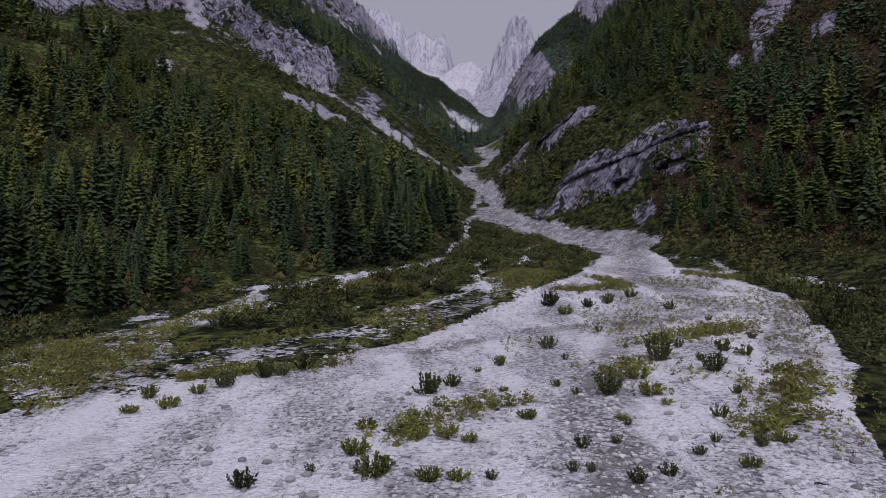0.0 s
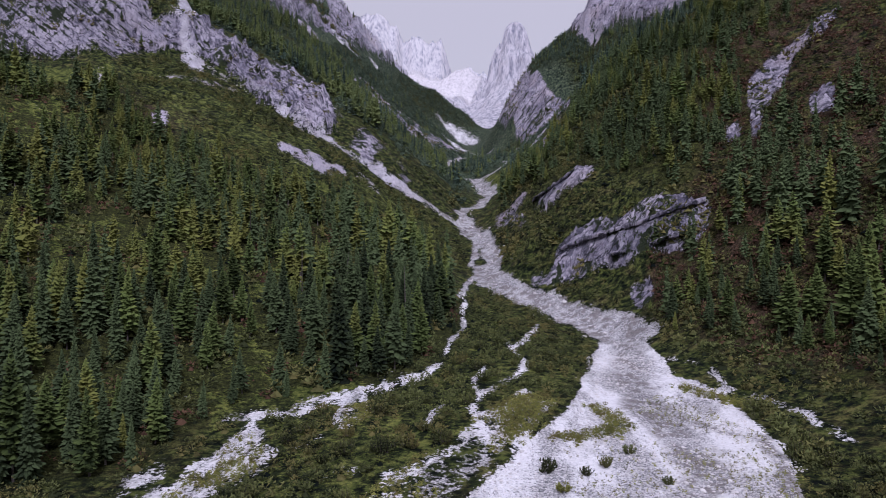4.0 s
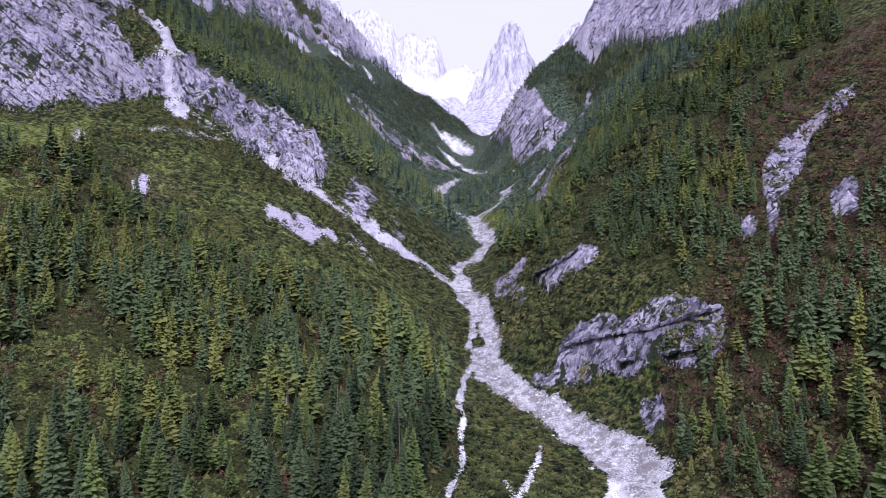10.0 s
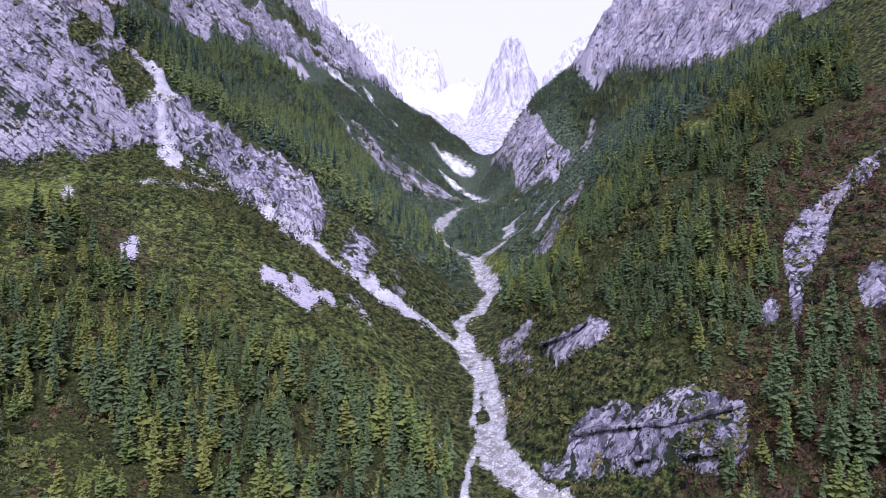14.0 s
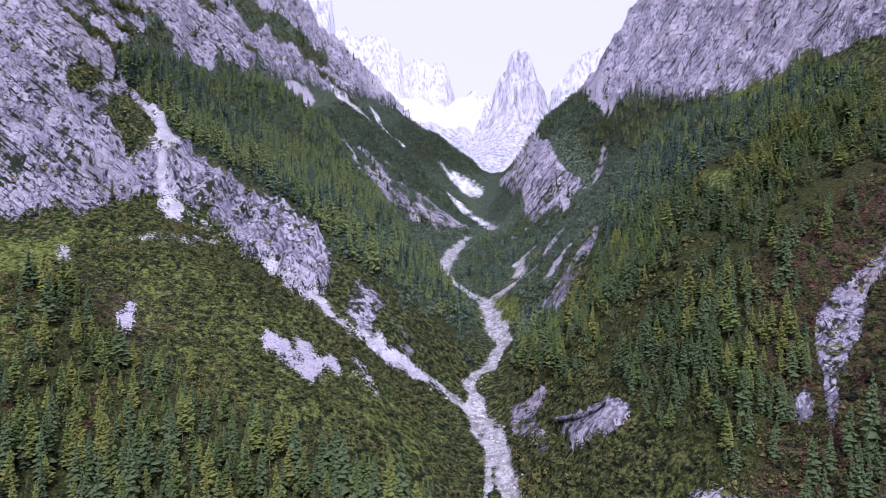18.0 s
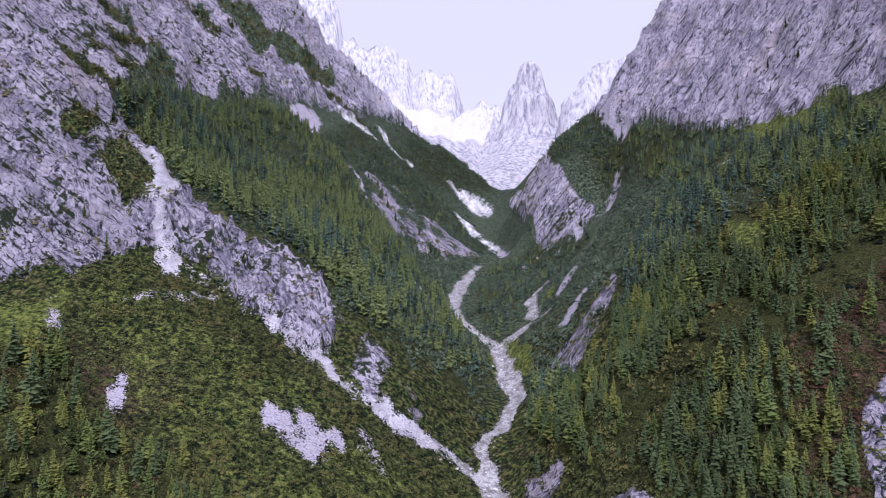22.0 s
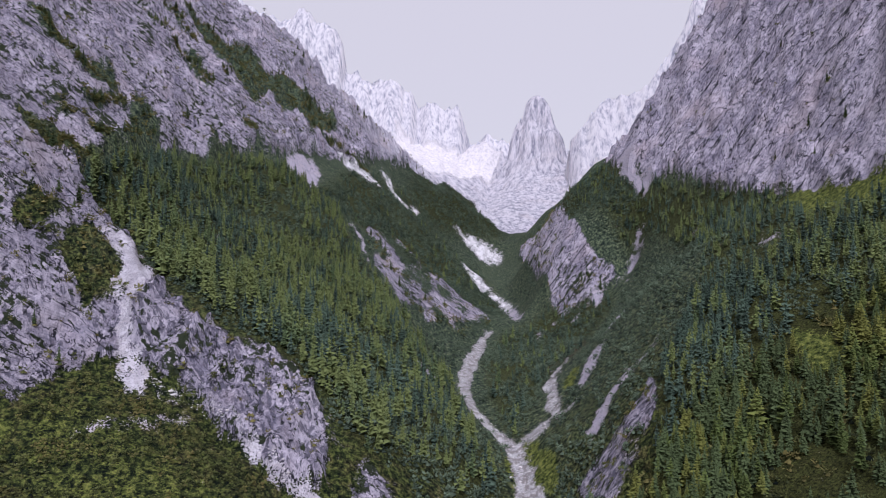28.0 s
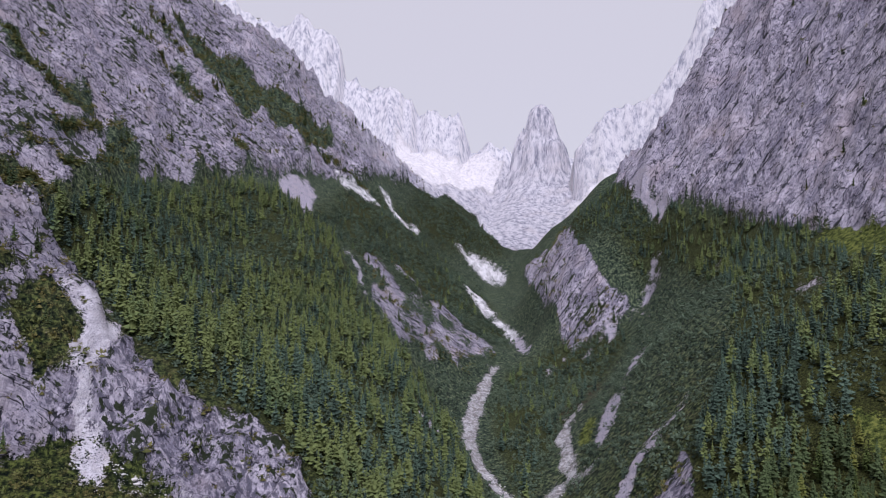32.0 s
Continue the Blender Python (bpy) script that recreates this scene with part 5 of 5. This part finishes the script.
# red-leaved bushes among the lower trees and over the heath
rx, ry = scatter(WOODS[0][0], 6.0)
r2, q2 = scatter(HEATH, 2.3)
rx, ry = np.append(rx, r2), np.append(ry, q2)
keep = (rng.uniform(0, 1, rx.size) < 0.5) & in_sight(rx, ry) & (ry < 270) & (cover(rx, ry)[0] < 0.5)
rx, ry = rx[keep], ry[keep]
many("autumn_bushes", tufts, np.stack([rx, ry, height(rx, ry) - 0.2], 1), rng.uniform(1.6, 3.6, rx.size), rng.uniform(0.9, 1.4, rx.size), rng.integers(4, 8, rx.size), ROWAN, "red-brown autumn bushes among the lower trees", "shrubs")


# ---- shrubs on the gravel ----
def bush_meshes(seed, leaf, tall):
    """Stems and leaf sprays of a bush one unit across."""
    r = np.random.default_rng(seed)
    sv, sf, lv, lf, tips = [], [], [], [], []
    for k in range(28):
        a, out = r.uniform(0, 2 * math.pi), r.uniform(0.08, 0.46)
        top = tall * r.uniform(0.7, 1.1) * (1.1 - out)
        p0 = np.array([0.06 * math.cos(a), 0.06 * math.sin(a), -0.05])
        p2 = np.array([out * math.cos(a), out * math.sin(a), top])
        p1 = (p0 + p2) / 2 + np.array([0.08 * math.cos(a), 0.08 * math.sin(a), -0.02])
        n = len(sv)
        for p, w in ((p0, 0.012), (p1, 0.008), (p2, 0.003)):
            sv += [tuple(p + w * np.array([math.cos(b), math.sin(b), 0])) for b in (0, 2.1, 4.2)]
        sf += [(n + 3 * i + q, n + 3 * i + (q + 1) % 3, n + 3 * i + 3 + (q + 1) % 3, n + 3 * i + 3 + q) for i in range(2) for q in range(3)]
        for q in range(18):
            t = r.uniform(0.2, 1.05)
            c = (1 - t) ** 2 * p0 + 2 * t * (1 - t) * p1 + t * t * p2
            d = np.array([math.cos(a), math.sin(a), 0.9]) + r.normal(0, 0.7, 3)
            d /= np.linalg.norm(d)
            side = np.cross(d, r.normal(0, 1, 3))
            side /= np.linalg.norm(side)
            ln, w = r.uniform(0.07, 0.15), r.uniform(0.02, 0.038)
            n2 = len(lv)
            lv += [tuple(c), tuple(c + d * ln * 0.5 + side * w), tuple(c + d * ln), tuple(c + d * ln * 0.5 - side * w)]
            lf += [(n2, n2 + 1, n2 + 2), (n2, n2 + 2, n2 + 3)]
            tips += [0, 0.5, 1, 0.5]
    leaves = mesh_from("foliage", lv, lf, leaf, False)
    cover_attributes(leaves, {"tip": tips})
    return mesh_from("stem", sv, sf, BARK, False), leaves


PINE_BUSHES = [(-11.6, 60, 2.6), (-1.2, 50.9, 2.8), (0.7, 53, 1.7), (20, 52.6, 2.5), (24, 56.5, 1.6), (-21.4, 51.7, 1.8), (9.5, 64.7, 2.1), (4.7, 59, 1.6), (8.2, 51.4, 1), (9.2, 49.1, 0.9), (9.6, 39.4, 0.8), (16.7, 42.8, 1.4), (17.9, 39.9, 1.3), (27.5, 86.4, 1.9), (21.3, 92.3, 2.6), (25.4, 96.5, 2.3), (13.4, 90.7, 3.4), (18.3, 89.9, 2.1), (20.2, 55.8, 1.1), (22.9, 58.1, 1.8), (19.5, 47.2, 1.1), (9.3, 34, 1.3), (11, 34.6, 1.2), (13.4, 37.1, 0.9), (17.1, 38, 1.2), (-9.8, 34.8, 1.7), (-14.5, 57.3, 2.3), (-16.6, 54.5, 2.2), (-13, 57.7, 1.8), (2.8, 57.1, 0.8)]
WILLOW_BUSHES = [(17.2, 56.8, 3.2), (11.3, 48.7, 2.7), (7.6, 38.8, 1.1), (6.5, 35.6, 0.8), (7.4, 35.5, 0.7), (-6.8, 36.5, 0.7), (2.4, 35, 0.8), (15.7, 71.8, 1.1), (24.3, 51.9, 0.8), (20.9, 46.6, 0.7), (14.9, 38.9, 0.8), (28.2, 75.5, 1), (27.3, 62.9, 1), (19.9, 60.2, 1.2), (10.2, 59.4, 0.8), (11, 42.3, 0.7)]
HERB_CLUMPS = [(14.3, 52.2, 2.3), (-4.6, 43.3, 1.7), (-4.8, 39.1, 2.2), (-3.5, 36, 2.6), (0.2, 41.5, 2), (-1.4, 41.5, 1.6), (1.5, 40.5, 1.3), (-0.7, 35.2, 1.7), (0.7, 35.1, 1.4), (5.3, 44.4, 1.6), (14.6, 85.4, 2.7), (10.9, 43.4, 1), (14, 48, 2.3), (14.4, 45.7, 1.1), (-19, 49.3, 2), (-18.2, 52.9, 1.7), (-21.3, 48.3, 1.5), (4.3, 50.8, 1), (18.5, 38.5, 1.4), (15.3, 35.3, 1.4)]
for rows, nm, leaf, tall, label, group in ((PINE_BUSHES, "dwarf_pine", DWARF, 0.55, "dark green dwarf pine bush on pale gravel", "bushes on the gravel"),
                                           (WILLOW_BUSHES, "willow_shrub", DWARF, 0.75, "green upright willow shrub on pale gravel", "willows on the gravel"),
                                           (HERB_CLUMPS, "herb_clump", HERB, 0.36, "yellow-green clump of herbs on pale gravel", "herbs on the gravel")):
    kinds = [bush_meshes(500 + 10 * len(rows) + k, leaf, tall) for k in range(3)]
    for x, y, w in rows:
        stems, leaves = kinds[int(rng.integers(0, 3))]
        bush = thing(nm, label, "shrub", group, pose(x, y, ground_at(x, y), 0, 0, rng.uniform(0, 360)) @ Matrix.Scale(0.95 * w, 4))
        part("woody_stem", stems, bush)
        part("foliage", leaves, bush)

# bushes crowding the banks on both sides of the gravel
BANKS = [([(-28, 76), (-17, 77), (-1, 90), (10, 120), (22, 132), (27, 168), (16, 162), (-7, 128), (-20, 120), (-24, 98)], 5.2), ([(52, 127), (54, 121), (53, 108), (53, 96), (48, 88), (46, 96), (47, 110)], 2.6), ([(40, 81), (45, 82), (58, 96), (46, 66), (36, 70)], 3.0)]
bank_kinds = [bush_meshes(540 + k, DWARF, 0.5) for k in range(3)]
for ring, step in BANKS:
    x, y = scatter(ring, step)
    keep = cover(x, y)[1] < 0.4
    for bx_, by_ in zip(x[keep], y[keep]):
        stems, leaves = bank_kinds[int(rng.integers(0, 3))]
        bush = thing("dwarf_pine", "dense dark green dwarf pine bush on the bank", "shrub", "bushes on the banks", pose(bx_, by_, ground_at(bx_, by_), 0, 0, rng.uniform(0, 360)) @ Matrix.Scale(rng.uniform(1.8, 4.0), 4))
        part("woody_stem", stems, bush)
        part("foliage", leaves, bush)

# small plants dotted over the gravel
gx, gy = scatter([(-24, 48), (-5, 62), (20, 110), (40, 125), (48, 105), (40, 76), (30, 52), (24, 34), (-12, 30)], 0.85)
keep = (fbm(gx, gy, 9, 3, 131) + 0.03 * (gx - 8) * np.clip(70 / gy, 0.5, 1.5) + 0.4 * rng.uniform(-1, 1, gx.size) > 0.55)
gx, gy = gx[keep], gy[keep]
gz = height(gx, gy)
pick = rng.uniform(0, 1, gx.size) < 0.6
for sel, mat, nm, label in ((pick, DWARF, "seedling_plants", "small dark plants dotted over the gravel"), (~pick, HERB, "dry_herbs", "yellowish herbs dotted over the gravel")):
    many(nm, sprigs, np.stack([gx[sel], gy[sel], gz[sel] - 0.03], 1), rng.uniform(0.18, 0.75, sel.sum()) ** 1.2, rng.uniform(0.9, 1.5, sel.sum()), rng.integers(0, 4, sel.sum()), mat, label, "plants")


# herbs and low bushes on the islands and the half-grown banks
hx, hy = [], []
for line in ISLANDS:
    for p in dense(line, 0.35):
        a = p[:2] + rng.normal(0, 0.62, (3, 2)) * p[2]
        hx += list(a[:, 0]); hy += list(a[:, 1])
for k, ring in enumerate(MIXED_AREAS):
    x, y = scatter(ring, 0.9)
    keep = fbm(x, y, 6, 3, 135) + 0.3 * rng.uniform(-1, 1, x.size) > (0.02 if k < 5 else 0.26)
    hx += list(x[keep]); hy += list(y[keep])
hx, hy = np.array(hx), np.array(hy)
hz, pick = height(hx, hy), rng.uniform(0, 1, hx.size) < 0.42
for sel, mat, nm, label in ((pick, DWARF, "low_bushes", "low dark bushes on half-grown gravel"), (~pick, HERB, "herb_patches", "yellow-green herbs on half-grown gravel")):
    many(nm, tufts, np.stack([hx[sel], hy[sel], hz[sel] - 0.05], 1), rng.uniform(0.4, 1.3, sel.sum()), rng.uniform(0.9, 1.6, sel.sum()), rng.integers(4, 8, sel.sum()), mat, label, "plants")


# ---- stones ----
def stone(seed):
    """An angular block one unit across."""
    r = np.random.default_rng(seed)
    bm = bmesh.new()
    bmesh.ops.create_icosphere(bm, subdivisions=1, radius=0.5)
    for vert in bm.verts:
        vert.co *= r.uniform(0.72, 1.12)
    for vert in bm.verts:
        vert.co.z *= 0.68
    bm.verts.index_update()
    v = np.array([tuple(q.co) for q in bm.verts])
    f = np.array([[q.index for q in face.verts] for face in bm.faces])
    bm.free()
    return v, f, np.full(len(v), 0.5)


stones = [stone(600 + k) for k in range(6)]
bx, by = scatter([(p[0], max(p[1], 0)) for p in GRAVEL_AREAS[0]], 0.62)
keep = (fbm(bx, by * 0.4, 7, 3, 141) + 0.35 * rng.uniform(-1, 1, bx.size) > 0.12) & (by > 30)
bx, by = bx[keep], by[keep]
bs = np.clip(rng.lognormal(-1.6, 0.5, bx.size), 0.1, 0.55)
cx, cy, cs = [], [], []
for line in CHANNELS[:2] + CHANNELS[3:4]:
    for p in dense(line, 0.9):
        if p[1] < 470:
            a = p[:2] + rng.normal(0, 0.55, (2, 2)) * p[2]
            cx += list(a[:, 0]); cy += list(a[:, 1]); cs += list(np.clip(rng.lognormal(-1.1, 0.6, 2), 0.2, 1.6))
bx, by, bs = np.append(bx, cx), np.append(by, cy), np.append(bs, cs)
bz = height(bx, by)
order = np.argsort(-bs * (60 / np.maximum(np.hypot(bx, by), 30)))
big, rest = order[:120], order[120:]
many("gravel_stones", stones, np.stack([bx[rest], by[rest], bz[rest] + 0.12 * bs[rest]], 1), bs[rest], rng.uniform(0.9, 1.6, len(rest)), rng.integers(0, 6, len(rest)), STONE, "loose pale limestone cobbles on the stream bed", "stones")
boulder_meshes = [mesh_from("boulder", v, f, STONE, False) for v, f, _ in stones]
for i in big:
    ob = tagged(new("boulder", boulder_meshes[int(rng.integers(0, 6))]), "pale angular limestone boulder on the stream bed", "boulder", "boulders of the stream bed")
    ob.matrix_world = pose(bx[i], by[i], bz[i] + 0.14 * bs[i], rng.uniform(-15, 15), rng.uniform(-15, 15), rng.uniform(0, 360)) @ Matrix.Diagonal((bs[i] * 1.3, bs[i] * rng.uniform(0.9, 1.3), bs[i], 1))

# ---- overhangs of the east cliff ----
def overhang(line, out, depth, thick, seed):
    """A lip of rock along a line of places, jutting from the face."""
    r = np.random.default_rng(seed)
    v, f = [], []
    ox, oy = out
    pts = dense(line, 0.8)
    for i, p in enumerate(pts):
        taper = min(1.0, 0.25 + i / 4, 0.25 + (len(pts) - 1 - i) / 4)
        d, t = depth * taper * r.uniform(0.65, 1.25), thick * r.uniform(0.7, 1.3)
        for q, h in ((-2.5, 0.9), (0.4 * d, 0.8), (d, 0.15), (0.9 * d, -0.6), (-2.5, -0.9)):
            v.append((p[0] + ox * q, p[1] + oy * q, p[2] + t * h + r.uniform(-0.15, 0.15)))
    for i in range(len(pts) - 1):
        f += [(5 * i + q, 5 * i + (q + 1) % 5, 5 * i + 5 + (q + 1) % 5, 5 * i + 5 + q) for q in range(5)]
    me = mesh_from("rock_overhang", v, f, LAND, False)
    cover_attributes(me, {"rock": np.ones(len(v))})
    return tagged(new("rock_overhang", me), "jutting limestone lip across a fluted cliff", "cliff", "overhangs of the cliff")


overhang([(36, 218, 30), (42, 213, 33), (47, 208, 35), (53, 203, 37), (56, 199, 38), (60, 196, 40), (65, 194, 42), (72, 193, 44)], (-0.55, -0.83), 1.7, 0.9, 1)
overhang([(57, 192, 32), (61, 188.5, 34), (64, 186, 35)], (-0.55, -0.83), 2.6, 0.8, 2)
# short lip added in place of a small cave, for the dark beneath it
overhang([(47.5, 200.5, 29), (51.5, 197, 30)], (-0.55, -0.83), 2.6, 0.6, 3)
overhang([(34, 261, 48), (41, 247, 53), (47, 243, 58)], (-0.75, -0.66), 1.6, 0.8, 4)

# a stranded tree trunk where the gully meets the stream
log_v, log_f = [], []
for k, (x, z, rad) in enumerate(((0, 0, 0.26), (2.2, 0.12, 0.23), (4.6, 0.1, 0.18), (7.4, 0.3, 0.09))):
    log_v += [(x, rad * math.cos(1.047 * q), z + rad * math.sin(1.047 * q)) for q in range(6)]
log_f = [(6 * k + q, 6 * k + (q + 1) % 6, 6 * k + 6 + (q + 1) % 6, 6 * k + 6 + q) for k in range(3) for q in range(6)]
log_me = mesh_from("log", log_v, log_f, BARK)
for x, y, turn, size in ((5, 318, 70, 1.0), (3, 313, 25, 0.8), (-28, 47.5, 100, 0.35)):
    tagged(new("fallen_trunk", log_me), "bare grey fallen trunk stranded on gravel", "log").matrix_world = pose(x, y, ground_at(x, y) + 0.25, 0, -6, turn) @ Matrix.Scale(size, 4)
